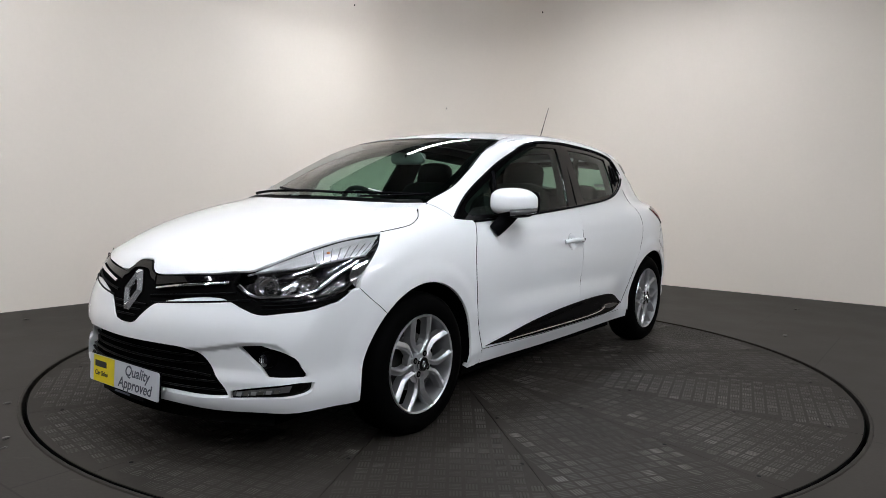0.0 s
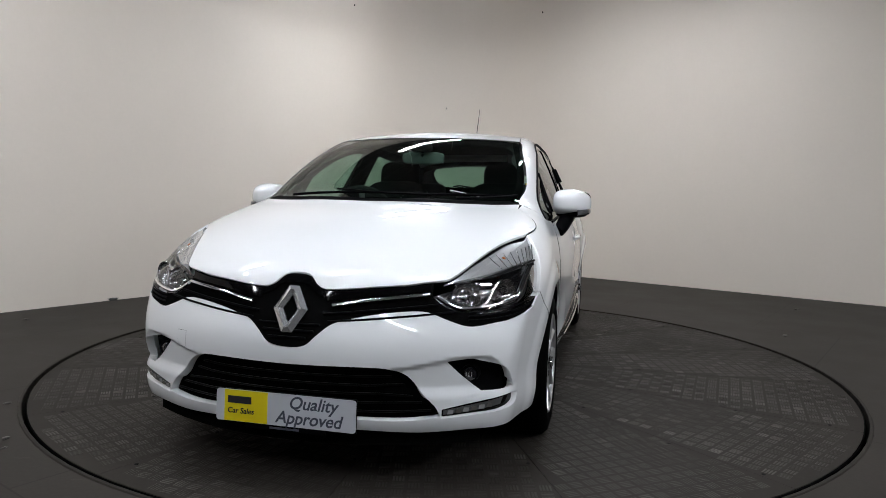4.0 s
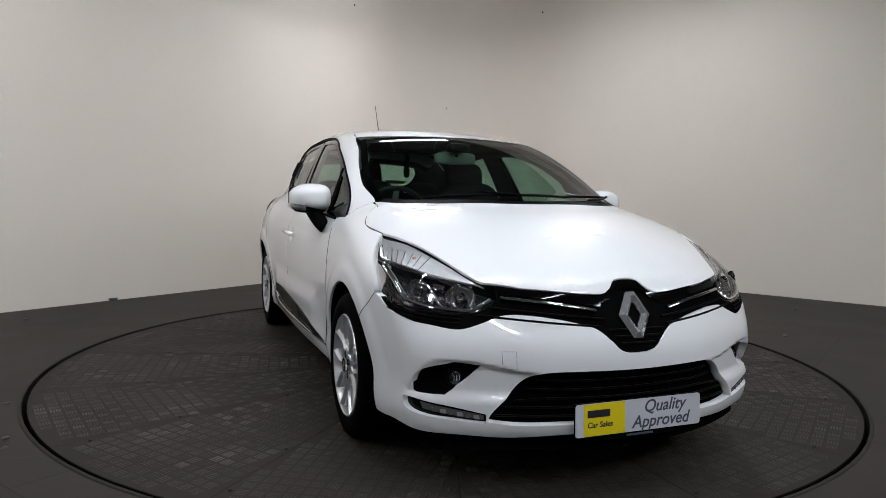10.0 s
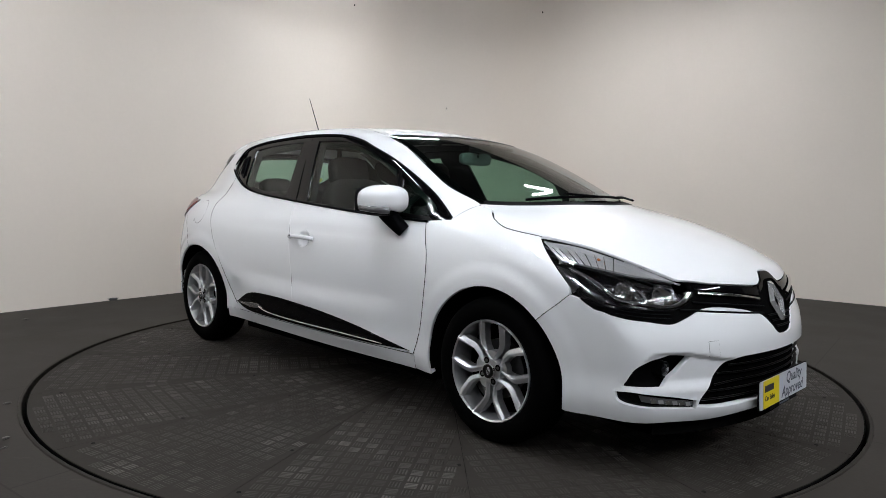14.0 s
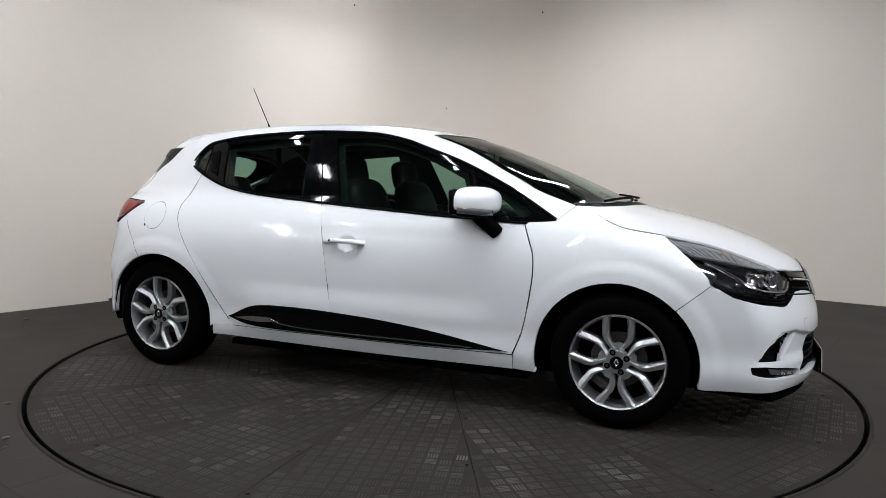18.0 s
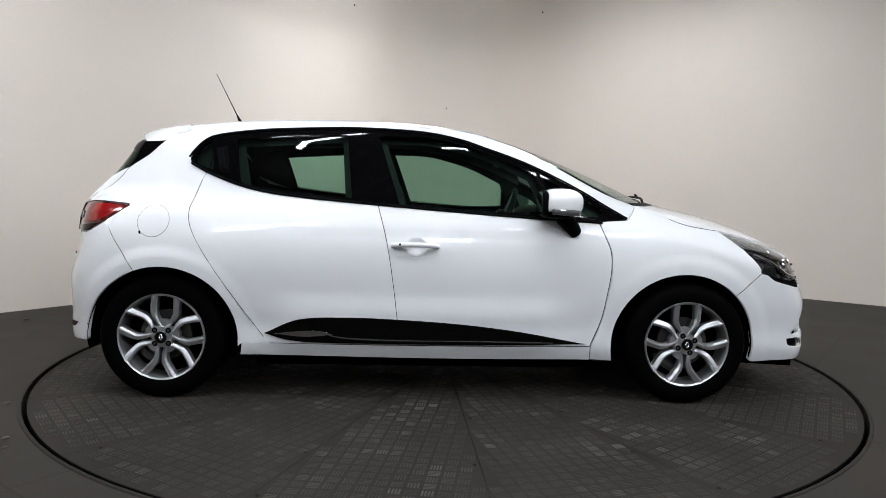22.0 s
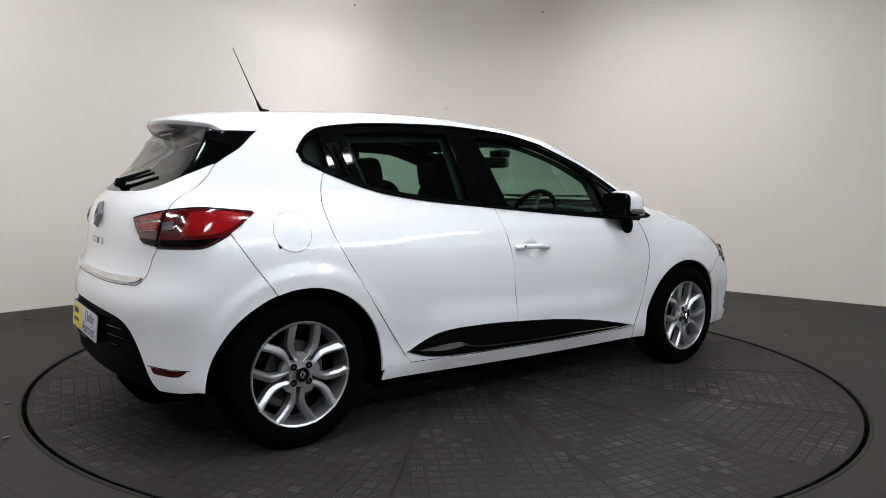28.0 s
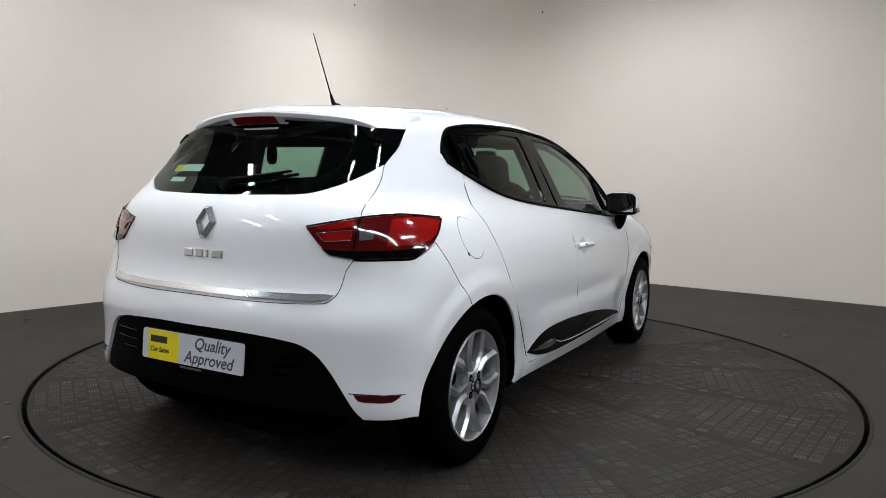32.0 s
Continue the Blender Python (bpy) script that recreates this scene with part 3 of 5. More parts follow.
DRL = line("s", "1.838,.325* 1.852,.292 1.91,.279") + line("f", "-.62,.270 -.53,.262* -.53,.292* -.62,.310") + line("s", "1.90,.328")
LIP = line("s", "1.645,.212* 1.82,.212") + line("f", "-.622,.214 -.456,.210 -.256,.222 0,.224")
SCREEN = line("t", "1.315,0 1.25,-.334 1.15,-.53 1.045,-.640* .87,-.642 .70,-.622 .485,-.572 .275,-.530* .345,-.25 .360,0")
ROOF_EDGE = line("t", ".275,-.537* .1,-.515 -.1,-.50 -.3,-.49 -.5,-.488 -.7,-.486 -.9,-.484 -1.1,-.48 -1.25,-.474*")
GATE_SEAM = line("s", "-1.318,1.322* -1.360,1.276 -1.396,1.245 -1.445,1.197 -1.541,1.130 -1.576,1.084 -1.627,1.035") + line("r", "-.600,.993 -.602,.967 -.606,.942 -.606,.874 -.606,.812 -.604,.800 -.586,.769 -.579,.729 -.570,.695 -.548,.668 -.504,.657 -.28,.650 0,.650")
REAR_GLASS = line("s", "-1.392,1.246* -1.443,1.196 -1.538,1.130") + line("r", "-.550,1.100 -.490,1.056 -.392,1.023 -.25,1.016 -.1,1.013 0,1.012")
REAR_LAMP = line("r", "-.438,.907* -.509,.922 -.606,.942") + line("s", "-1.66,.953 -1.595,.952 -1.459,.941* -1.531,.891 -1.600,.848 -1.66,.816") + line("r", "-.720,.810 -.605,.807 -.527,.817* -.484,.858")
DIFFUSER_TOP = line("r", "0,.541 -.242,.540 -.443,.524 -.51,.495 -.558,.442 -.599,.379 -.644,.306 -.668,.276*")


BOWL = [("s", -.060 + .060 * math.cos(2 * math.pi * k / 16), .768 + .046 * math.sin(2 * math.pi * k / 16), False) for k in range(16)]


def both_halves(half):
    left = [("L" + h, a, b, c) for h, a, b, c in reversed(half[1:-1])]
    return half + left


_place = place


def place(pts):
    p = _place([(h.lstrip("L"), a, b, c) for h, a, b, c in pts])
    for i, q in enumerate(pts):
        if q[0][0] == "L":
            p[i, 1] *= -1
    return p


def build_car():
    car = empty("car")
    back = lambda pts: list(reversed(pts))
    # bonnet and screen
    hood = both_halves(HOOD_FRONT + LAMP_TOP[1:] + HOOD_LINE[1:] + line("t", "1.15,-.536 1.25,-.342 1.322,0"))
    panel("bonnet", WHITE, hood, TOP, car, gap=.0018)
    panel("windscreen", GLASS, both_halves(SCREEN), TOP, car, gap=.004, rim=0, off=-.003)
    # upper grille with the black under the lamps
    grille = HOOD_FRONT + line("f", "-.475,.680*") + back(LAMP_LOW)[1:6] + GRILLE_LOW
    panel("grille", GRILLEBACK, both_halves(grille), FRONT, car, off=-.006, gap=.001, rim=.02, label="gloss black upper grille")
    # front bumper
    arch_f = line("s", "1.5295,.5524*") + arc(*ARCH_F, ARCH, 46, -12, 14)[1:]
    seam_f = line("s", "1.662,.664*")
    bumper = back(GRILLE_LOW) + seam_f + arch_f + LIP
    mouth = both_halves(GRILLE_MOUTH)
    left = lambda pts: [("L" + h, a, b, c) for h, a, b, c in pts]
    panel("front_bumper", WHITE, both_halves(bumper), FRONT, car, holes=(mouth, FOG, DRL, left(FOG), left(DRL)), rim=.03, gap=.0012, res=.0105)
    panel("lower_grille", DARK, mouth, FRONT, car, off=-.035, gap=-.004, rim=0)
    for s in (False, True):
        panel("fog_recess", SATIN, FOG, FRONT, car, off=-.045, gap=-.004, rim=0, mirror=s)
        panel("running_light_recess", BLACK, DRL, FRONT, car, off=-.02, gap=-.004, rim=0, mirror=s)
        panel("headlamp", LENS, LAMP_LOW + back(LAMP_TOP)[1:-1], FRONT, car, off=-.002, gap=.002, rim=0, mirror=s, label="clear headlamp with chrome reflectors")
        # flanks
        fender = line("s", ".845,.905* .875,.83 .90,.762 .905,.68 .895,.587 .862,.411 .815,.284* .815,.215*") + back(arc(*ARCH_F, ARCH, 46, 193, 14))[:-1] + line("s", "1.5295,.5524*") + back(seam_f) + back(LAMP_LOW[:3]) + HOOD_LINE[1:4] + line("t", "1.055,-.655*") + line("s", ".99,.915*")
        panel("front_wing", WHITE, fender, SIDE, car, mirror=s, rim=.03, res=.015, gap=.0014)
        door = WIN_LOW[:4] + line("s", "-.255,.972* -.205,.789 -.165,.542 -.135,.284* .33,.284 .810,.284* .859,.411 .892,.587 .902,.68 .897,.762 .872,.83 .842,.905*")
        panel("front_door", WHITE, door, SIDE, car, holes=(BOWL,), mirror=s, gap=.0018, res=.022)
        door = line("s", "-.255,.972*") + WIN_LOW[4:8] + line("s", "-1.06,1.093") + line("s", "-1.125,1.11* -1.16,.985 -1.168,.925 -1.15,.843 -1.085,.725 -.97,.552 -.80,.315* -.77,.284* -.45,.284 -.135,.284* -.165,.542 -.205,.789")
        panel("rear_door", WHITE, door, SIDE, car, mirror=s, gap=.0018, res=.022)
        panel("sill", WHITE, line("s", "-.905,.284* -.915,.222* 0,.212 .815,.212* .815,.284* 0,.284"), SIDE, car, mirror=s)
        quarter = line("s", "-1.125,1.11* -1.16,.985 -1.168,.925 -1.15,.843 -1.085,.725 -.97,.552 -.80,.315* -.77,.284* -.905,.284*") + back(arc(*ARCH_R, ARCH, 110.5, -4, 14))[:-1] + line("s", "-1.4108,.6311* -1.45,.688 -1.488,.742 -1.53,.806 -1.567,.866*") + back(REAR_LAMP)[6:11] + back(GATE_SEAM[:9]) + line("t", "-1.25,-.474*") + line("s", "-1.238,1.315 -1.218,1.272 -1.195,1.225* -1.215,1.185 -1.205,1.16")
        panel("quarter_panel", WHITE, quarter, CORNER, car, mirror=s, res=.015, rim=.02, gap=0)
        rail = line("s", "-1.195,1.225*") + WIN_TOP[2:] + line("s", ".99,.915*") + line("t", "1.055,-.647* .87,-.650 .70,-.630 .485,-.580") + ROOF_EDGE + line("s", "-1.238,1.315 -1.218,1.272")
        panel("roof_rail", WHITE, rail, SIDE, car, mirror=s, gap=0, rim=0, res=.02)
        # side glass and its black frame
        win = WIN_LOW + WIN_TOP
        panes = [("door_glass", line("s", "-.148,.975* -.262,1.318* .0,1.312 .17,1.275 .32,1.226 .52,1.142* .600,.955* .3,.945")),
                 ("quarter_light", line("s", ".575,1.115* .74,1.036 .875,.955 .84,.928* .64,.938*")),
                 ("door_glass", line("s", "-.385,1.000* -.425,1.318* -.7,1.312 -.985,1.285* -.945,1.075 -.92,1.055* -.65,1.022")),
                 ("rear_quarter_glass", line("s", "-1.105,1.275* -1.145,1.262 -1.190,1.200 -1.185,1.165 -1.09,1.125*"))]
        panel("window_frame", BLACK, win, SIDE, car, holes=[q for _, q in panes], mirror=s, off=-.004, gap=.001, rim=.02, res=.025, label="gloss black window surround")
        for name, q in panes:
            panel(name, GLASS, q, SIDE, car, mirror=s, off=-.010, gap=-.003, rim=0)
        panel("side_cladding", BLACK, line("s", "-.80,.333* -.63,.406 -.40,.420 -.16,.414 .15,.395 .48,.355 .79,.296* .30,.290 -.13,.290 -.55,.292 -.70,.305"), SIDE, car, mirror=s, off=.006, rim=.012)
        panel("rear_lamp", LAMPRED, REAR_LAMP, CORNER, car, mirror=s, off=.006, rim=.02, res=.02, label="red rear lamp with clear reversing section")
    roof = both_halves(line("t", ".360,0 .345,-.25") + ROOF_EDGE + line("t", "-1.33,-.25 -1.34,0"))
    panel("roof", WHITE, roof, TOP, car, gap=0, rim=0)
    # tail
    glass = both_halves(line("r", "0,1.30") + line("r", "-.3,1.297") + REAR_GLASS)
    panel("rear_glass", GLASS, glass, REAR, car, off=-.003, rim=0)
    gate = both_halves([REAR_GLASS[-1]] + back(REAR_GLASS[3:-1]) + GATE_SEAM[4:])
    panel("tailgate", WHITE, gate, REAR, car, rim=.02, res=.02, gap=.0014)
    arch_r = [q for i in range(13) for q in arc(*ARCH_R, rear_arch(110.5 + 71.5 * i / 12), 110.5 + 71.5 * i / 12, 0, 1)[:1]]
    arch_r = [(h, x, z, i in (0, 12)) for i, (h, x, z, _) in enumerate(arch_r)]
    bump = both_halves(back(GATE_SEAM)[0:7] + line("r", "-.605,.801* -.72,.805") + line("s", "-1.66,.811 -1.600,.843 -1.567,.864* -1.53,.806 -1.488,.742 -1.45,.688 -1.4108,.6311*") + arch_r[1:] + line("s", "-1.69,.281 -1.735,.276") + back(DIFFUSER_TOP))
    panel("rear_bumper", WHITE, bump, REAR, car, rim=.03, res=.016, gap=.0014)
    diff = both_halves(DIFFUSER_TOP + line("r", "-.635,.272 -.52,.280 -.3,.285 0,.285"))
    panel("rear_diffuser", SATIN, diff, REAR, car, off=-.012, rim=.02)
    # black crossbeams under the skin, and unseen low pans added to block light
    for at, size in (((.0, 0, .27), (1.76, 1.40, .15)), ((.12, 0, .205), (3.3, .98, .03)), ((1.0, 0, .55), (.06, 1.0, .6)), ((1.85, 0, .40), (.12, 1.0, .34)), ((-1.72, 0, .42), (.12, 1.1, .3)),
                     ((.0, 0, .168), (1.72, 1.46, .03)), ((1.28, 0, .183), (.80, 1.20, .03)), ((-1.20, 0, .183), (.66, 1.10, .03))):
        bm = bmesh.new()
        box(bm, *at, *size)
        part("underbody_blocker", bm, DARK, car)
    return tagged(car, "white five-door hatchback with black trim and alloy wheels", "car")


def build_wheel(car, x, y, sg, phase):
    """A wheel of five forked spokes in a tyre; sg is the side it faces."""
    prof = [(.215, -.10), (.216, -.012), (.210, .0), (.203, -.004), (.198, -.03), (.190, -.10)]
    def lathe(name, prof, mat, parent, seg=64, label=""):
        v, f, n = [], [], len(prof)
        for i in range(seg):
            a = 2 * math.pi * i / seg
            v += [(r * math.cos(a), sg * d, r * math.sin(a)) for r, d in prof]
        for i in range(seg):
            j = (i + 1) % seg
            f += [(i * n + k, j * n + k, j * n + k + 1, i * n + k + 1) for k in range(n - 1)]
        ob = mesh_object(name, v, f, mat, parent)
        ob.data.set_sharp_from_angle(angle=radians(45))
        return tagged(ob, label) if label else ob
    wheel = lathe("wheel", prof, ALLOY, car, label="silver alloy wheel with five forked spokes")
    lathe("tyre", [(.205, -.19), (.26, -.20), (.295, -.185), (.306, -.16), (.306, -.05), (.300, -.022), (.285, -.004), (.255, .004), (.228, .001), (.214, -.006), (.208, -.02)], RUBBER, wheel, 72)
    lathe("brake_disc", [(.06, -.075), (.125, -.075), (.125, -.09)], STEEL, wheel, 40)
    lathe("inner_barrel", [(.19, -.10), (.185, -.17), (.0, -.172)], DARK, wheel, 48)
    bent = [(.138 * math.cos(radians(205 + 11 * k)), -sg * .085, .138 * math.sin(radians(205 + 11 * k))) for k in range(6)]
    swept("brake_calliper", bent, .024, STEEL, wheel, seg=8, label="dull steel brake calliper behind the spokes")
    for i in range(5):
        for m in (-1, 1):
            bm = bmesh.new()
            # the fork's leg: from the hub outwards, bowed away from its twin, a ridge along it
            rows = [(.036, .004, .010, -.013), (.058, .0175, .0130, -.013), (.080, .0370, .0142, -.012), (.100, .0490, .0146, -.010), (.120, .0545, .0146, -.008), (.165, .0545, .0152, -.004), (.207, .0520, .0170, -.001)]
            ring = []
            for r, o, hw, d in rows:
                ring.append([bm.verts.new((r, m * (o + w * hw), d - dz)) for w, dz in ((-1.12, .045), (-1.0, .0115), (-.42, .0), (-.12, .0), (1.0, .0105), (1.10, .045))])
            for a, b in zip(ring, ring[1:]):
                for k in range(5):
                    bm.faces.new((a[k], a[k + 1], b[k + 1], b[k]))
            bm.faces.new(ring[0])
            bm.faces.new(ring[-1][::-1])
            A = radians(phase + 72 * i)
            for vt in bm.verts:
                r, o, d = vt.co
                vt.co = (r * math.cos(A) - o * math.sin(A), sg * d, r * math.sin(A) + o * math.cos(A))
            part("spoke", bm, ALLOY, wheel)
        # the web between the legs, by the hub
        bm = bmesh.new()
        A = radians(phase + 72 * i)
        top = [(.045, -.006), (.060, -.020), (.079, -.030), (.086, 0), (.079, .030), (.060, .020), (.045, .006)]
        lo, hi = [[bm.verts.new((r * math.cos(A) - o * math.sin(A), sg * d, r * math.sin(A) + o * math.cos(A))) for r, o in top] for d in (-.05, -.0185)]
        bm.faces.new(hi)
        for k in range(len(top)):
            bm.faces.new((lo[k - 1], lo[k], hi[k], hi[k - 1]))
        part("spoke_web", bm, ALLOY, wheel)
    bm = bmesh.new()
    tube(bm, (0, -sg * .04, 0), (0, -sg * .012, 0), .058, .050, 32)
    part("hub", bm, ALLOY, wheel, smooth=True)
    bm = bmesh.new()
    tube(bm, (0, -sg * .01, 0), (0, sg * .002, 0), .029, .027, 24)
    part("centre_cap", bm, BLACK, wheel, "black centre cap with a chrome lozenge", smooth=True)
    lathe("cap_ring", [(.031, -.006), (.0305, .003), (.0275, .003), (.027, -.002)], CHROME, wheel, 28)
    rhombus("cap_badge", wheel, Matrix.Translation((0, sg * .002, 0)) @ Matrix.Rotation(radians(90 if sg < 0 else -90), 4, "X") @ Matrix.Diagonal((1, 1, .25, 1)), .024, .034)
    for i in range(4):
        a = radians((phase - 65 if x > 0 else phase - 39) + 90 * i)
        bm = bmesh.new()
        tube(bm, (.046 * math.cos(a), -sg * .04, .046 * math.sin(a)), (.046 * math.cos(a), -sg * .0095, .046 * math.sin(a)), .021, .0185, 20)
        part("bolt_boss", bm, ALLOY, wheel, smooth=True)
        # flat black disc draws the shaded hole round the bolt head
        bm = bmesh.new()
        tube(bm, (.046 * math.cos(a), -sg * .02, .046 * math.sin(a)), (.046 * math.cos(a), -sg * .0088, .046 * math.sin(a)), .0138, seg=16)
        hole = part("bolt_hole_disc", bm, DARK, wheel)
        bm = bmesh.new()
        tube(bm, (.046 * math.cos(a), -sg * .012, .046 * math.sin(a)), (.046 * math.cos(a), -sg * .0080, .046 * math.sin(a)), .0072, seg=6)
        part("bolt_head", bm, STEEL, hole)
    wheel.location = (x, y, .304)
    return wheel

# ---- the car's fittings ----
def surf(pts, off=0.0, mirror=False):
    """Points of line() on the skin, lifted by off."""
    p = place(pts)
    p = p + off * normals(p)
    return p * (1, -1, 1) if mirror else p


def swept(name, pts, r, mat, parent, seg=8, flat=1.0, sub=4, label="", taper=None):
    """A bar of round section along a smooth curve; flat squeezes its height."""
    pts = np.asarray(pts, float)
    n, fine = len(pts), []
    for i in range(n - 1):
        p0, p1, p2, p3 = pts[max(i - 1, 0)], pts[i], pts[i + 1], pts[min(i + 2, n - 1)]
        for j in range(sub):
            t = j / sub
            fine.append(.5 * (2 * p1 + (p2 - p0) * t + (2 * p0 - 5 * p1 + 4 * p2 - p3) * t * t + (3 * p1 - p0 - 3 * p2 + p3) * t ** 3))
    fine.append(pts[-1])
    fine = np.array(fine)
    v, f, m = [], [], len(fine)
    for i in range(m):
        d = fine[min(i + 1, m - 1)] - fine[max(i - 1, 0)]
        d /= max(np.linalg.norm(d), 1e-9)
        a = np.cross(d, (0, 0, 1)) if abs(d[2]) < .95 else np.cross(d, (1, 0, 0))
        a /= np.linalg.norm(a)
        b = np.cross(a, d)
        k = r if taper is None else r + (taper - r) * i / (m - 1)
        for q in range(seg):
            w = 2 * math.pi * q / seg
            v.append(fine[i] + k * (math.cos(w) * a + flat * math.sin(w) * b))
    for i in range(m - 1):
        f += [(i * seg + q, i * seg + (q + 1) % seg, (i + 1) * seg + (q + 1) % seg, (i + 1) * seg + q) for q in range(seg)]
    f += [tuple(range(seg))[::-1], tuple(range((m - 1) * seg, m * seg))]
    ob = mesh_object(name, v, f, mat, parent)
    ob.data.set_sharp_from_angle(angle=radians(50))
    return tagged(ob, label) if label else ob


def pillow(name, c, size, mat, parent, power=3.0, seg=20, tilt=0.0, label="", shape=None):
    """A rounded block, between a ball and a box."""
    v, f, n, m = [], [], seg, seg // 2
    se = lambda w, e: math.copysign(abs(w) ** e, w)
    e = 2 / power
    for j in range(m + 1):
        a = -math.pi / 2 + math.pi * j / m
        for i in range(n):
            b = 2 * math.pi * i / n
            p = Vector((size[0] / 2 * se(math.cos(a), e) * se(math.cos(b), e), size[1] / 2 * se(math.cos(a), e) * se(math.sin(b), e), size[2] / 2 * se(math.sin(a), e)))
            if shape:
                p = shape(p)
            v.append(p)
    for j in range(m):
        f += [(j * n + i, j * n + (i + 1) % n, (j + 1) * n + (i + 1) % n, (j + 1) * n + i) for i in range(n)]
    rot = Matrix.Rotation(radians(tilt), 3, "Y")
    ob = mesh_object(name, [rot @ p + Vector(c) for p in v], f, mat, parent)
    return tagged(ob, label) if label else ob


def block(name, c, size, mat, parent, bevel=.004, label="", m=Matrix()):
    bm = bmesh.new()
    box(bm, *c, *size, m)
    return part(name, bm, mat, parent, label, bevel=bevel)


def lettering(name, text, size, at, mat, parent, m, shear=0.0):
    """Raised letters in the built-in font; m takes the flat text onto its plate."""
    cu = bpy.data.curves.new(name, "FONT")
    cu.body, cu.size, cu.shear, cu.extrude, cu.offset = text, size, shear, .0006, .016 * size
    tmp = new(name, cu)
    me = bpy.data.meshes.new_from_object(tmp.evaluated_get(bpy.context.evaluated_depsgraph_get()))
    bpy.data.objects.remove(tmp)
    me.transform(m @ Matrix.Translation((*at, .0012)))
    me.materials.clear()
    me.materials.append(mat)
    ob = new(name, me)
    ob.parent = parent
    return ob


def show_plate(car, name, m):
    """A dealer's plate in its black holder: a yellow field with bars, grey words; drawn facing +z, then placed by m."""
    bm = bmesh.new()
    box(bm, 0, 0, -.006, .522, .116, .008, m)
    box(bm, 0, -.064, -.006, .30, .022, .008, m)
    holder = part(name, bm, SATIN, car, "black plate holder", bevel=.002)
    bm = bmesh.new()
    w, h, r, top = .26, .0555, .010, []
    for cx, cy, a0 in ((w - r, h - r, 0), (-w + r, h - r, 90), (-w + r, -h + r, 180), (w - r, -h + r, 270)):
        top += [(cx + r * math.cos(radians(a0 + 22.5 * k)), cy + r * math.sin(radians(a0 + 22.5 * k))) for k in range(5)]
    lo, hi = [bm.verts.new(m @ Vector((x, y, -.002))) for x, y in top], [bm.verts.new(m @ Vector((x, y, .0015))) for x, y in top]
    bm.faces.new(hi)
    for i in range(len(top)):
        bm.faces.new((lo[i], lo[(i + 1) % len(top)], hi[(i + 1) % len(top)], hi[i]))
    part("plate", bm, PLATE, holder, "grey-white plate with a yellow field")
    block("yellow_field", (-.146, 0, .002), (.164, .1085, .0014), YELLOW, holder, 0, m=m)
    block("name_bar", (-.170, .021, .003), (.090, .025, .0014), INK, holder, 0, m=m)
    lettering("word", "Car Sales", .027, (-.216, -.026), INK, holder, m @ Matrix.Translation((0, 0, .0018)), .12)
    lettering("word", "Quality", .060, (.014, .008), GREYINK, holder, m, .26)
    lettering("word", "Approved", .060, (-.034, -.044), GREYINK, holder, m, .26)
    block("word_bar", (.0, -.066, .0), (.11, .007, .0012), GREYINK, holder, 0, m=m)
    return holder


def rhombus(name, car, m, w, h, mat=None):
    """A chrome lozenge badge with an open middle and a ridge on each side, facing +z."""
    bm = bmesh.new()
    def loop(a, b, z, dx=0):
        return [bm.verts.new(m @ Vector(p)) for p in ((a, 0, z), (a * dx, b, z), (-a * dx, b, z), (-a, 0, z), (-a * dx, -b, z), (a * dx, -b, z))]
    o, mid, i, ib = loop(w / 2, h / 2, 0, .30), loop(w * .345, h * .40, .017, .16), loop(w * .215, h * .30, .004, .04), loop(w * .205, h * .285, -.004, .04)
    for a, b in ((o, mid), (mid, i), (i, ib)):
        for k in range(6):
            bm.faces.new((a[k], a[(k + 1) % 6], b[(k + 1) % 6], b[k]))
    return part(name, bm, mat or BADGE, car, "chrome lozenge badge")


def along(pts, m=None):
    return [tuple(q) for q in pts]


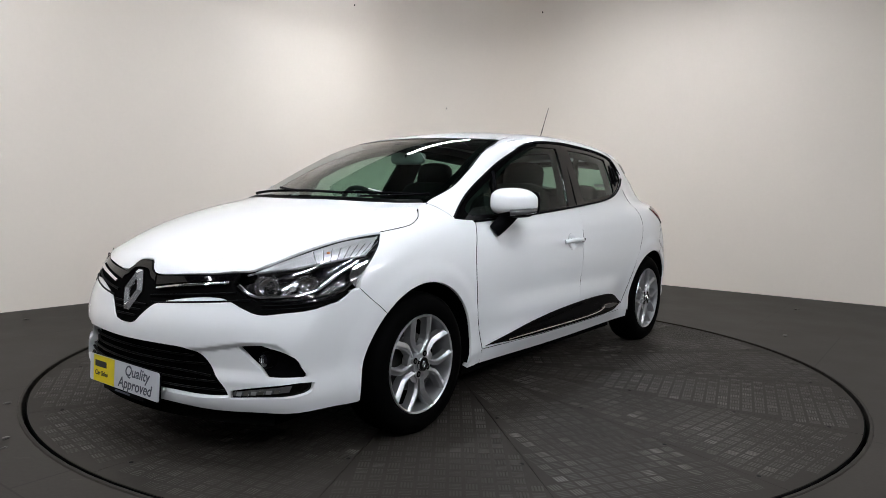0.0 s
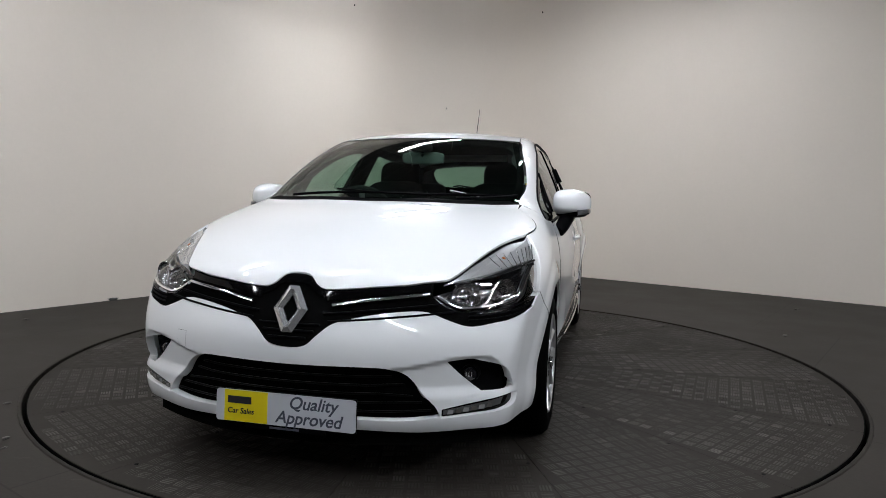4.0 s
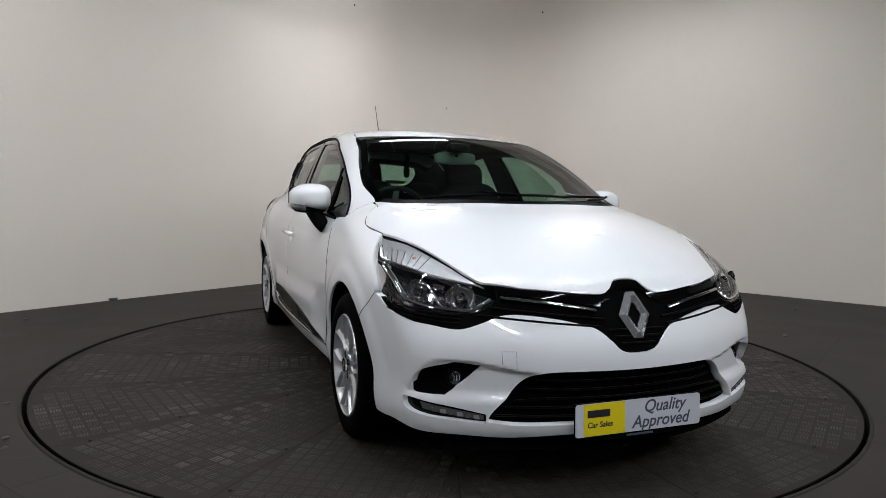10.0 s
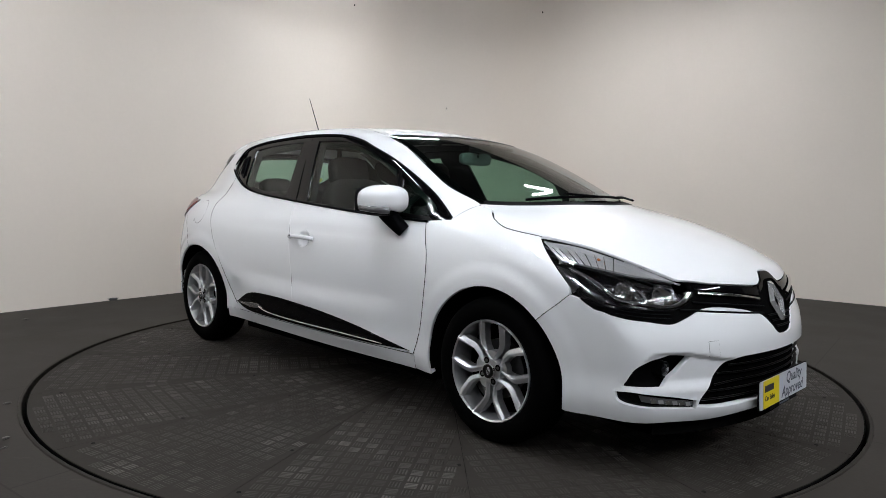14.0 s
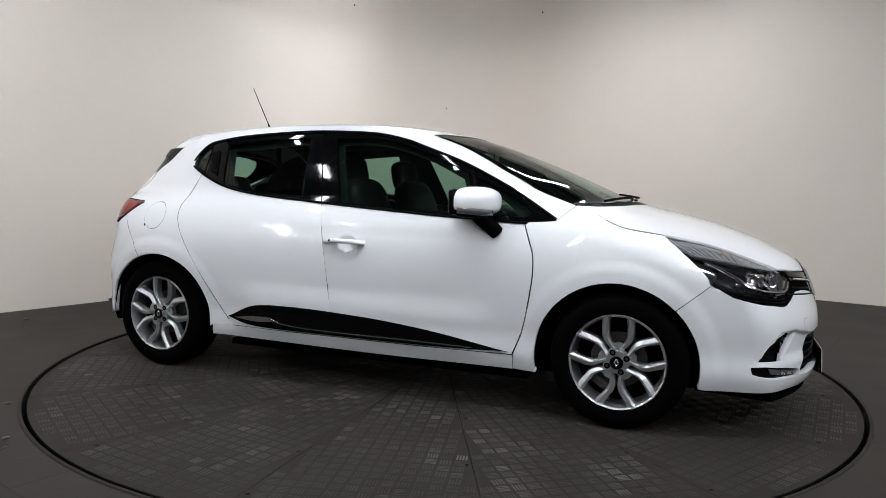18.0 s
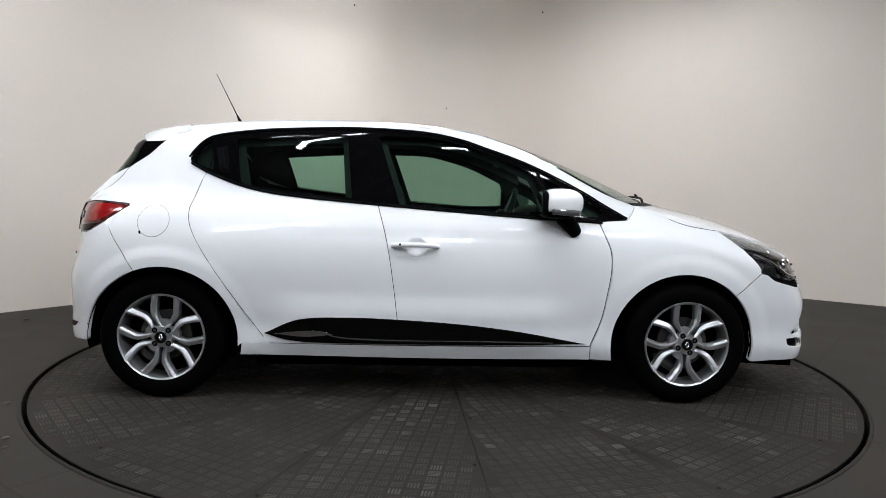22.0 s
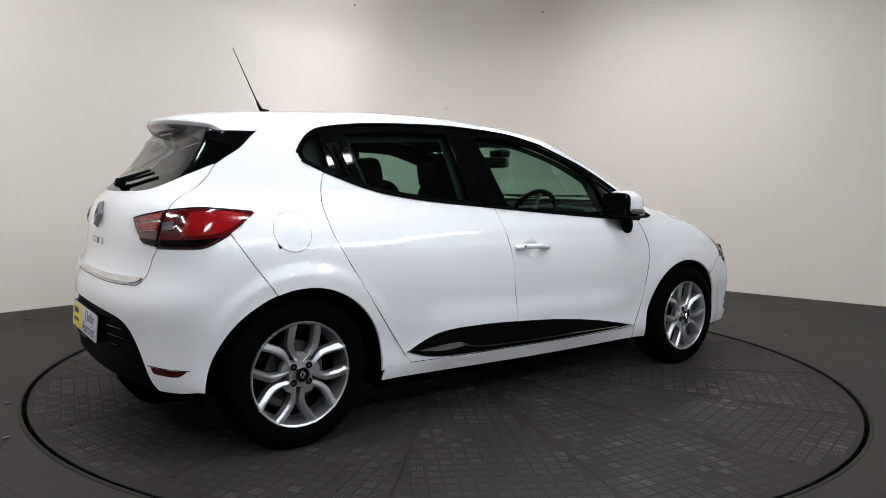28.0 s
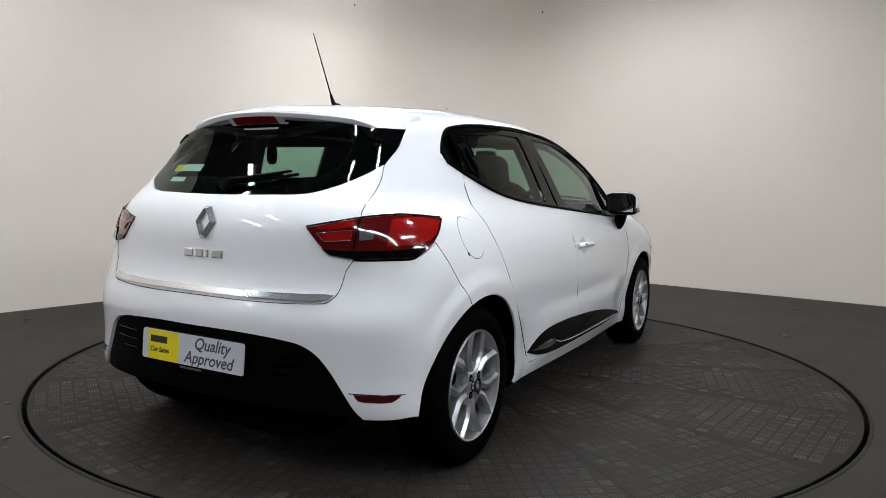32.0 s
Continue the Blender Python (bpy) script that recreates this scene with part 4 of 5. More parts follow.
def build_front(car):
    # chrome blades and slats in the upper grille
    for s in (False, True):
        swept("grille_blade", surf(line("f", "-.465,.679 -.36,.669 -.25,.656 -.150,.640"), .004, s), .0085, CHROME, car, flat=.8, label="chrome grille blade")
        for dz, y0, y1 in ((-.028, .50, .12), (-.052, .56, .14)):
            swept("grille_slat", surf([("f", -y0 - (y1 - y0) * k / 4, .679 + dz - .036 * k / 4 - (.004 if dz < 0 else 0), False) for k in range(5)], -.001, s), .0045, SATIN, car, seg=6)
        for k in range(3):
            z = .610 + .013 * k
            swept("lamp_slat", surf([("s", 1.75 + .02 * k, z + .012, False), ("s", 1.86, z - .004, False), ("f", -.66, z - .014, False), ("f", -.60, z - .016, False)], -.003, s), .003, SATIN, car, seg=6)
    panel("badge_frame", BLACK, both_halves(line("f", "0,.738 -.043,.733 -.072,.706 -.110,.688* -.118,.664* -.082,.678 -.054,.702 0,.708")), FRONT, car, off=.003, gap=.001, rim=.01, res=.015, label="gloss black frame over the badge")
    for s in (False, True):
        panel("gloss_band", BLACK, line("f", "-.113,.687* -.232,.694 -.381,.706 -.470,.718* -.466,.692* -.36,.682 -.25,.669 -.126,.652*"), FRONT, car, off=-.001, gap=.001, rim=.008, res=.02, mirror=s, label="gloss black band over the chrome blade")
    for z, y in ((.575, .115), (.553, .095), (.530, .07)):
        swept("grille_slat", surf([("f", q, z, False) for q in (-y, -y / 2, 0, y / 2, y)], -.001), .0045, SATIN, car, seg=6)
    n = Vector(normals(place(line("f", "0,.628")))[0])
    at = Vector(place(line("f", "0,.622"))[0]) + n * .002
    up = Vector((0, 0, 1))
    yax = (up - n * up.dot(n)).normalized()
    m = Matrix.Translation(at) @ Matrix((yax.cross(n), yax, n)).transposed().to_4x4() @ Matrix.Diagonal((1, 1, .75, 1))
    rhombus("front_badge", car, m, .128, .166)
    # lower grille slats
    for z in (.285, .315, .345, .375, .405):
        y = .50 - max(0, z - .285) * 1.05
        swept("grille_slat", surf([("f", y * (k / 4 - 1), z, False) for k in range(9)], -.022), .006, GRILLE, car, seg=6, flat=.6)
    swept("bumper_blade", surf([("f", .60 * (k / 5 - 1), .200, False) for k in range(11)], -.055) - (0, 0, .020), .026, SATIN, car, flat=1.1, label="black lower spoiler lip")
    for s in (False, True):
        sg = 1 if s else -1
        # fog lamp
        p = Vector(surf(line("f", "-.625,.402"), -.040, s)[0])
        bm = bmesh.new()
        tube(bm, p - Vector((.05, 0, 0)), p + Vector((.014, 0, 0)), .034, .031, 28)
        fog = part("fog_lamp", bm, SATIN, car, "round fog lamp in a black recess", smooth=True)
        bm = bmesh.new()
        bmesh.ops.create_uvsphere(bm, u_segments=20, v_segments=10, radius=.027, matrix=Matrix.Translation(p + Vector((.008, 0, 0))) @ Matrix.Diagonal((.5, 1, 1, 1)))
        part("fog_lens", bm, DARKLENS, fog, smooth=True)
        # added chrome bars stand in for upright glints in the lens
        for k in range(3):
            block("lens_glint", tuple(p + Vector((.0205, (k - 1) * .010, .002))), (.004, .0035, .020 - .004 * abs(k - 1)), CHROME, fog, .001)
        # running light
        bar = panel("running_light", SMOKED, line("s", "1.915,.320* 1.925,.295*") + line("f", "-.62,.280 -.535,.271* -.535,.288*") + line("f", "-.62,.302"), FRONT, car, off=-.008, gap=.001, rim=.008, res=.02, mirror=s, label="clear daytime running light bar")
        # facets of the clear bar; alternating chrome and silver paint its sparkle
        for k in range(6):
            y, z = -.548 - .025 * k, .2795 + .0033 * k
            panel("bar_facet", CHROME if k % 2 else LAMPSILVER, line("f", "%.4f,%.4f* %.4f,%.4f* %.4f,%.4f* %.4f,%.4f*" % (y, z - .006, y - .017, z - .006, y - .020, z + .008, y - .003, z + .008)), FRONT, bar, off=-.0055, gap=0, rim=.003, res=.02, mirror=s)
        # headlamp inside
        lamp = [o for o in car.children if o.name.startswith("headlamp")][1 if s else 0]
        inner = LAMP_LOW + list(reversed(LAMP_TOP))[1:-1]
        panel("housing", LAMPBACK, inner, FRONT, lamp, off=-.055, gap=-.003, rim=0, mirror=s, label="dark lamp housing")
        panel("indicator_reflector", LAMPSILVER, line("s", "1.476,.861* 1.590,.788* 1.716,.769") + line("f", "-.654,.746 -.575,.728 -.505,.713* -.527,.7295 -.582,.778") + line("s", "1.613,.839"), FRONT, lamp, off=-.007, gap=.004, rim=.01, mirror=s, res=.02, label="silver indicator reflector")
        for k in range(9):
            a = surf(line("s", "%.3f,%.3f %.3f,%.3f" % (1.505 + .028 * k, .838 - .0045 * k, 1.592 + .022 * k, .792 - .004 * k)), -.0065, s)
            swept("reflector_rib", a, .0016, CHROME, lamp, seg=5, sub=1)
        bm = bmesh.new()
        bmesh.ops.create_uvsphere(bm, u_segments=12, v_segments=8, radius=.008, matrix=Matrix.Translation(surf(line("s", "1.699,.797"), -.010, s)[0]))
        part("indicator_bulb", bm, AMBER, lamp, smooth=True)
        for txt, r, dep, mat in (("-.590,.686", .052, .040, CHROME), ("-.716,.702", .044, .034, CHROME)):
            c = surf(line("f", txt), -dep, s)[0]
            d = Vector((.93, sg * .36, .08)).normalized()
            v, f, rings = [], [], [(1.0, .022), (.97, .018), (.8, .0), (.45, -.014), (.30, -.010), (.26, .004), (.0, .010)]
            mm = Matrix.Translation(c) @ d.to_track_quat("Z", "Y").to_matrix().to_4x4()
            for q, h in rings:
                v += [tuple(mm @ Vector((r * q * math.cos(2 * math.pi * i / 28), r * q * math.sin(2 * math.pi * i / 28), h))) for i in range(28)]
            for j in range(len(rings) - 1):
                f += [(j * 28 + i, j * 28 + (i + 1) % 28, (j + 1) * 28 + (i + 1) % 28, (j + 1) * 28 + i) for i in range(28)]
            mesh_object("reflector", v, f, mat, lamp)
        panel("chrome_wing", CHROME, line("s", "1.585,.775* 1.655,.757* 1.690,.712 1.672,.672* 1.635,.712"), FRONT, lamp, off=-.016, gap=0, rim=.006, mirror=s, res=.02, label="chrome wing at the lamp's outer end")
        panel("chrome_facet", CHROME, line("f", "-.655,.676* -.672,.700* -.690,.690* -.684,.662*"), FRONT, lamp, off=-.018, gap=0, rim=.006, mirror=s, res=.02)
        panel("chrome_facet", CHROME, line("f", "-.628,.716* -.660,.724* -.664,.712* -.636,.706*"), FRONT, lamp, off=-.012, gap=0, rim=.004, mirror=s, res=.02)
        swept("chrome_line", surf(line("s", "1.640,.768 1.726,.727 1.789,.690 1.826,.664") + line("f", "-.708,.650 -.661,.642 -.620,.638 -.575,.637 -.535,.650 -.494,.675"), -.012, s), .0115, CHROME, lamp, flat=.7, label="chrome line in the lamp")
        swept("chrome_arm", surf(line("f", "-.683,.723 -.669,.691 -.660,.660 -.646,.642"), -.012, s), .005, CHROME, lamp, flat=.8)
        swept("lamp_divider", surf(line("s", "1.59,.784 1.716,.764") + line("f", "-.654,.741 -.602,.731 -.545,.712"), -.010, s), .005, LAMPBACK, lamp)
    edge = surf([("f", .66 * (k / 8 - 1), .215, False) for k in range(17)], -.035)
    v = [(x, y, z) for x, y, _ in edge for z in (.205, .158)] + [(1.62, y, z) for _, y, _ in edge for z in (.205, .172)]
    f, n = [], 2 * len(edge)
    for k in range(len(edge) - 1):
        a = 2 * k
        f += [(a, a + 2, a + 3, a + 1), (a + 1, a + 3, n + a + 3, n + a + 1), (a + 2, a, n + a, n + a + 2)]
    mesh_object("front_undertray", v, f, DARK, car, smooth=False)
    show_plate(car, "front_plate", Matrix.Translation((2.166, .004, .279)) @ Matrix(((0, 0, 1), (1, 0, 0), (0, 1, 0))).to_4x4() @ pose(0, 0, 0, -3, 0, 0))
    # tow-eye cover
    panel("tow_eye_cover", WHITE, line("f", "-.482,.507* -.438,.508* -.437,.450* -.480,.452*"), FRONT, car, off=.0012, gap=.0, rim=.001, res=.02)
    panel("tow_eye_seam", DARK, line("f", "-.4829,.5079* -.4371,.5089* -.4361,.4491* -.4809,.4511*"), FRONT, car, off=.0005, gap=.0, rim=.0, res=.02)


def build_rear(car):
    # spoiler
    v, f, ys = [], [], np.linspace(-.515, .515, 31)
    for y in ys:
        xa, xt, zt = -1.335 + .36 * y * y, -1.632 + .62 * y * y, 1.336 - .16 * y * y - .25 * max(0, abs(y) - .42)
        za = float(solve(np.array([[xa, y, .5]]), np.array([[0, 0, 1.0]]), 0, 1.2)[0, 2])
        row = [(xa, za - .012), (xa - .002, za + .001)]
        for k in range(1, 6):
            w = k / 6
            row.append((xa + (xt - xa) * w, za + .001 + (zt - za) * w + .012 * math.sin(math.pi * w)))
        row += [(xt + .004, zt - .001), (xt, zt - .010), (xt + .010, zt - .026), (xt + .05, zt - .034)]
        v += [(x, y, z) for x, z in row]
    # rounded ends that come down to the skin
    first, last = v[:len(row)], v[-len(row):]
    for end, sgn in ((first, -1), (last, 1)):
        for y, w in ((.530, .28), (.540, 1.0)):
            low = solve(np.array([[x, sgn * y, .5] for x, _, _ in end]), np.tile([[0, 0, 1.0]], (len(end), 1)), 0, 1.2)[:, 2] - .006
            ring = [(end[0][0] + (x - end[0][0]) * (1 - .36 * w), sgn * y, z + (min(z, q) - z) * w) for (x, _, z), q in zip(end, low)]
            v = ring + v if sgn < 0 else v + ring
    n = len(row)
    for i in range(len(ys) + 3):
        f += [(i * n + k, (i + 1) * n + k, (i + 1) * n + k + 1, i * n + k + 1) for k in range(n - 1)]
    f += [tuple(range(n)), tuple(range((len(ys) + 3) * n, (len(ys) + 4) * n))[::-1]]
    sp = mesh_object("spoiler", v, f, WHITE, car)
    sp.data.set_sharp_from_angle(angle=radians(40))
    tagged(sp, "white roof spoiler with a high brake light")
    v, f = [], []
    for y in ys * .965:
        xt, zt = -1.632 + .62 * y * y, 1.336 - .16 * y * y - .25 * max(0, abs(y) - .42)
        v += [(xt + .048, y, zt - .0335), (xt + .085, y, zt - .060), (-1.40, y, zt - .085)]
    for i in range(len(ys) - 1):
        f += [(i * 3 + k, i * 3 + k + 1, (i + 1) * 3 + k + 1, (i + 1) * 3 + k) for k in range(2)]
    mesh_object("spoiler_underside", v, f, BLACK, sp)
    for name, y0, y1, mat, z0 in (("brake_light_frame", -.142, .142, HOUSING, .002), ("high_brake_light", -.112, .112, RED, -.002)):
        v = []
        for y in np.linspace(y0, y1, 11):
            xt, zt = -1.632 + .62 * y * y, 1.336 - .16 * y * y
            v += [(xt + .006 + z0, y, zt - .024), (xt + .034 + z0, y, zt - .050), (xt + .05, y, zt - .040)]
        f = []
        for i in range(10):
            f += [(i * 3 + k, i * 3 + k + 1, (i + 1) * 3 + k + 1, (i + 1) * 3 + k) for k in range(2)]
        mesh_object(name, v, f, mat, sp, smooth=False)
    for s in (False, True):
        panel("side_fin", BLACK, line("s", "-1.368,1.270* -1.396,1.246 -1.447,1.199*") + line("r", "-.50,1.225* -.455,1.262*"), CORNER, car, off=.003, gap=0, rim=.004, res=.02, mirror=s, label="gloss black fin beside the rear glass")
    # chrome strip, badge, letters as bars
    strip = both_halves(line("r", "0,.660 -.28,.661 -.50,.664 -.545,.674* -.559,.687 -.452,.686 -.26,.682 0,.681"))
    panel("chrome_strip", BADGE, strip, REAR, car, off=.010, gap=0, rim=.014, label="chrome strip along the tailgate edge")
    panel("tailgate_grip", WHITE, both_halves(line("r", "0,.632 -.080,.634* -.095,.648* 0,.648")), REAR, car, off=.002, gap=0, rim=.002, res=.02)
    n = Vector(normals(place(line("r", "0,.905")))[0])
    at = Vector(place(line("r", "0,.908"))[0]) + n * .004
    up = Vector((0, 0, 1))
    yax = (up - n * up.dot(n)).normalized()
    m = Matrix.Translation(at) @ Matrix((yax.cross(n), yax, n)).transposed().to_4x4()
    rhombus("rear_badge", car, m, .102, .120)
    p = Vector(place(line("r", "0,.795"))[0])
    m = Matrix.Translation(p + Vector((-.0015, 0, 0))) @ Matrix(((0, 0, -1), (-1, 0, 0), (0, 1, 0))).to_4x4()
    for x, w in ((-.076, .046), (-.022, .038), (.018, .012), (.070, .054)):
        bm = bmesh.new()
        box(bm, x, .002, 0, w, .029, .008, m)
        part("chrome_bar", bm, BADGE, car, bevel=.003)
    show_plate(car, "rear_plate", Matrix.Translation((-1.925, .0, .449)) @ Matrix(((0, 0, -1), (-1, 0, 0), (0, 1, 0))).to_4x4() @ pose(0, 0, 0, -4, 0, 0))
    for s in (False, True):
        lamp = [o for o in car.children if o.name.startswith("rear_lamp")][1 if s else 0]
        panel("lamp_base", BLACK, line("r", "-.504,.838* -.528,.820 -.605,.810 -.72,.813") + line("s", "-1.66,.819 -1.600,.851*") + line("r", "-.725,.840 -.603,.836"), CORNER, lamp, off=.0085, gap=.001, rim=.004, mirror=s, res=.02, label="black lower edge of the lamp")
        rev = line("r", "-.612,.898* -.652,.903* -.655,.874* -.618,.868*")
        panel("reversing_light", SMOKED, rev, CORNER, lamp, off=.0085, gap=0, rim=.004, mirror=s, res=.02, label="clear reversing light")
        inn = line("r", "-.480,.889* -.594,.902* -.594,.869* -.512,.862*")
        panel("inner_reflector", RED, inn, CORNER, lamp, off=.0078, gap=0, rim=.003, mirror=s, res=.02, label="red inner lamp section")
        for loop in (rev, inn):
            swept("lamp_outline", surf(loop + loop[:1], .010, s), .0014, CHROME, lamp, seg=5, sub=1)
        panel("outer_reflector", RED, line("r", "-.690,.938* -.697,.850*") + line("s", "-1.62,.862 -1.56,.885 -1.490,.932* -1.60,.944"), CORNER, lamp, off=.0078, gap=0, rim=.002, mirror=s, res=.02, label="bright red brake section")
        panel("upper_reflector", RED, line("r", "-.470,.911* -.509,.917 -.596,.936* -.596,.912* -.500,.900"), CORNER, lamp, off=.0078, gap=0, rim=.002, mirror=s, res=.02)
        swept("lamp_joint", surf(line("r", "-.606,.944 -.606,.88 -.606,.808"), .0075, s), .0035, DARK, lamp, seg=6)
        swept("lamp_brow", surf(line("r", "-.44,.911 -.509,.925 -.606,.945") + line("s", "-1.66,.956 -1.595,.955 -1.467,.945"), .003, s), .0032, BLACK, lamp, seg=6)
        panel("bumper_reflector", DEEPRED, line("r", "-.640,.363* -.655,.342") + line("s", "-1.80,.339 -1.745,.339 -1.722,.360*"), CORNER, car, off=.002, gap=0, rim=.006, mirror=s, res=.02, label="dark red bumper reflector")
        swept("bumper_joint", surf(line("r", "-.625,.366 -.70,.364") + line("s", "-1.72,.362 -1.64,.360"), .0, s), .0018, DARK, car, seg=5)
        for k in range(3):
            z = .480 - .034 * k
            swept("vent_slat", surf([("r", -(.325 + .05 * q), z, False) for q in range(4 - (k == 2))], -.006, s), .006, BLACK, car, seg=6, flat=.6)
    # rear wiper
    p = surf(line("r", "-.02,1.045 -.14,1.062 -.285,1.085"), .022)
    swept("rear_wiper", p, .011, SATIN, car, label="black rear wiper", taper=.005)
    swept("wiper_blade", surf(line("r", ".06,1.045 -.10,1.052 -.31,1.082"), .010), .006, SATIN, car, seg=6)
    bm = bmesh.new()
    a = Vector(surf(line("r", "-.02,1.04"), .0)[0])
    tube(bm, a, a + Vector((-.035, 0, .012)), .024, .018, 20)
    part("wiper_pivot", bm, SATIN, car, smooth=True)
    # rear window sticker strip
    for y0, y1, z0, z1, mat in ((.39, .335, 1.100, 1.128, YELLOW), (.335, .215, 1.102, 1.130, STICKER), (.36, .27, 1.060, 1.078, STICKER)):
        panel("sticker", mat, line("r", "%.3f,%.3f* %.3f,%.3f* %.3f,%.3f* %.3f,%.3f*" % (y0, z0, y1, z0, y1, z1, y0, z1)), REAR, car, off=-.004, gap=0, rim=0, res=.03)
    panel("sticker", STICKER, line("r", "-.09,1.266* .09,1.266* .09,1.274* -.09,1.274*"), REAR, car, off=.0008, gap=0, rim=0, res=.03, label="thin white strip of print")
    # silencer behind the diffuser
    pillow("silencer", (-1.66, -.15, .205), (.28, .62, .14), DARK, car, power=4)


def build_flanks(car):
    for s in (False, True):
        sg = 1 if s else -1
        # door mirror
        def lean(p):
            # blunt towards the glass, rounded off to the front, lower and thinner at the outer end, flat underneath
            k, o = max(p.x / .106, 0), sg * p.y / .1
            z = p.z * (1 - .24 * k * k) * (1 - .30 * max(o, 0) ** 1.6) - .006 * max(o, 0) ** 2
            return Vector((p.x - .022 * max(o, 0) ** 2, p.y * (1 - .16 * k * k) - sg * .02 * k, max(z, -.052 + .018 * o)))
        mir = pillow("door_mirror", (.640, sg * .868, .996), (.206, .188, .138), WHITE, car, 3.4, 44, shape=lean, label="white door mirror on a black arm")
        pillow("mirror_rim", (.546, sg * .868, .992), (.034, .180, .124), SATIN, mir, 4.0, 28)
        block("mirror_glass", (.5282, sg * .868, .993), (.002, .158, .104), MIRROR, mir, 0, "mirror glass")
        pillow("mirror_base", (.622, sg * .862, .938), (.168, .162, .040), SATIN, mir, 2.6, 24)
        swept("mirror_arm", [(.640, sg * .850, .940), (.668, sg * .838, .908), (.700, sg * .824, .876), (.722, sg * .806, .850)], .040, SATIN, mir, seg=14, flat=1.1, taper=.030)
        swept("side_indicator", [(.575, sg * .951, .957), (.630, sg * .9525, .953), (.675, sg * .945, .950), (.706, sg * .924, .947), (.720, sg * .897, .945)], .011, SMOKED, mir, seg=10, flat=1.4, label="clear side indicator")
        # handle in its cup
        panel("handle_cup", WHITE, BOWL, SIDE, car, gap=-.001, rim=0, mirror=s, res=.012, shape=scoop)
        bar = np.concatenate([surf(line("s", w), o, s) for w, o in (("-.178,.772", .008), ("-.160,.773", .018), ("-.13,.775", .024), ("-.06,.775", .026), ("0,.773", .023), (".030,.771", .016), (".044,.770", .007))])
        swept("door_handle", bar, .0145, WHITE, car, seg=14, flat=.85, label="white door handle")
        bm = bmesh.new()
        p = Vector(surf(line("s", "-.140,.775"), .0355, s)[0])
        tube(bm, p, p + Vector((0, sg * .004, 0)), .0055, seg=12)
        part("key_hole", bm, DARK, car)
        # hidden rear handle in the window corner
        panel("rear_handle", SATIN, line("s", "-1.085,1.235* -1.03,1.245* -1.00,1.10* -1.055,1.125*"), SIDE, car, off=.002, gap=0, rim=.004, mirror=s, res=.03, label="black rear handle hidden in the window corner")
        swept("handle_grip", surf(line("s", "-1.045,1.222 -1.030,1.16 -1.018,1.125"), .010, s), .012, SATIN, car, flat=.5)
        swept("frame_joint", surf(line("s", "-1.108,1.285 -1.10,1.20 -1.108,1.12"), -.002, s), .003, DARK, car, seg=6)
        swept("pillar_joint", surf(line("s", "-.352,1.338 -.300,1.15 -.258,.978"), -.004, s), .0028, DARK, car, seg=6)
        swept("glass_channel", surf(line("s", ".545,1.150 .580,1.05 .617,.948"), -.004, s), .011, SATIN, car, flat=.5, label="black bar between door glass and quarter light")
        swept("window_seal", surf([(h, a, b - .004, c) for h, a, b, c in WIN_LOW], .003, s), .0065, SATIN, car, seg=6, sub=3)
        swept("window_seal", surf([(h, a, b + .002, c) for h, a, b, c in WIN_TOP], .001, s), .0055, SATIN, car, seg=6, sub=3)
        # chrome on the cladding
        panel("chrome_insert", CHROME, line("s", "-.745,.333* -.62,.348 -.52,.350 -.46,.333* -.60,.322"), SIDE, car, off=.012, gap=0, rim=.006, mirror=s, res=.02, label="chrome insert in the side cladding")
        swept("chrome_line", surf(line("s", "-.50,.338 -.40,.318 -.14,.310 .25,.310 .62,.305"), .013, s), .0035, CHROME, car, seg=6)
        # wheel arch linings
        for cx, cz in (ARCH_F, ARCH_R):
            v, f, k = [], [], 30
            for i in range(k + 1):
                a = radians(-9 + 198 * i / k)
                r = .359 if cx > 0 else rear_arch(math.degrees(a)) - .003
                x, z = cx + r * math.cos(a), cz + r * math.sin(a)
                y = float(solve(np.array([[x, 0, max(z, .2)]]), np.array([[0, sg, 0.0]]), 0, 1.1)[0, 1]) - sg * .008
                v += [(x, y, z), (x, sg * .50, z)]
            v.append((cx, sg * .50, cz - .1))
            f = [(2 * i, 2 * i + 1, 2 * i + 3, 2 * i + 2) for i in range(k)] + [(2 * i + 1, len(v) - 1, 2 * i + 3) for i in range(k)]
            mesh_object("arch_lining", v, f, DARK, car)
    # fuel flap, one side only
    ring = lambda r: [("s", -1.330 + r * math.cos(2 * math.pi * k / 20), .869 + r * math.sin(2 * math.pi * k / 20), False) for k in range(20)]
    panel("fuel_flap_gap", DARK, ring(.0778), CORNER, car, off=.0006, gap=0, rim=0, res=.03)
    panel("fuel_flap", WHITE, ring(.0755), CORNER, car, off=.0014, gap=0, rim=.001, res=.02)
    panel("flap_notch", DARK, line("s", "-1.398,.822* -1.385,.818 -1.382,.806* -1.392,.806*"), CORNER, car, off=.0022, gap=0, rim=0, res=.02)
    # aerial
    swept("aerial", [(-1.118, 0, 1.415), (-1.165, 0, 1.508), (-1.262, 0, 1.703)], .0042, SATIN, car, seg=8, taper=.0018, label="thin black roof aerial")
    swept("aerial_base", [(-1.085, 0, 1.410), (-1.108, 0, 1.416), (-1.124, 0, 1.428), (-1.142, 0, 1.462)], .017, SATIN, car, seg=10, taper=.005)
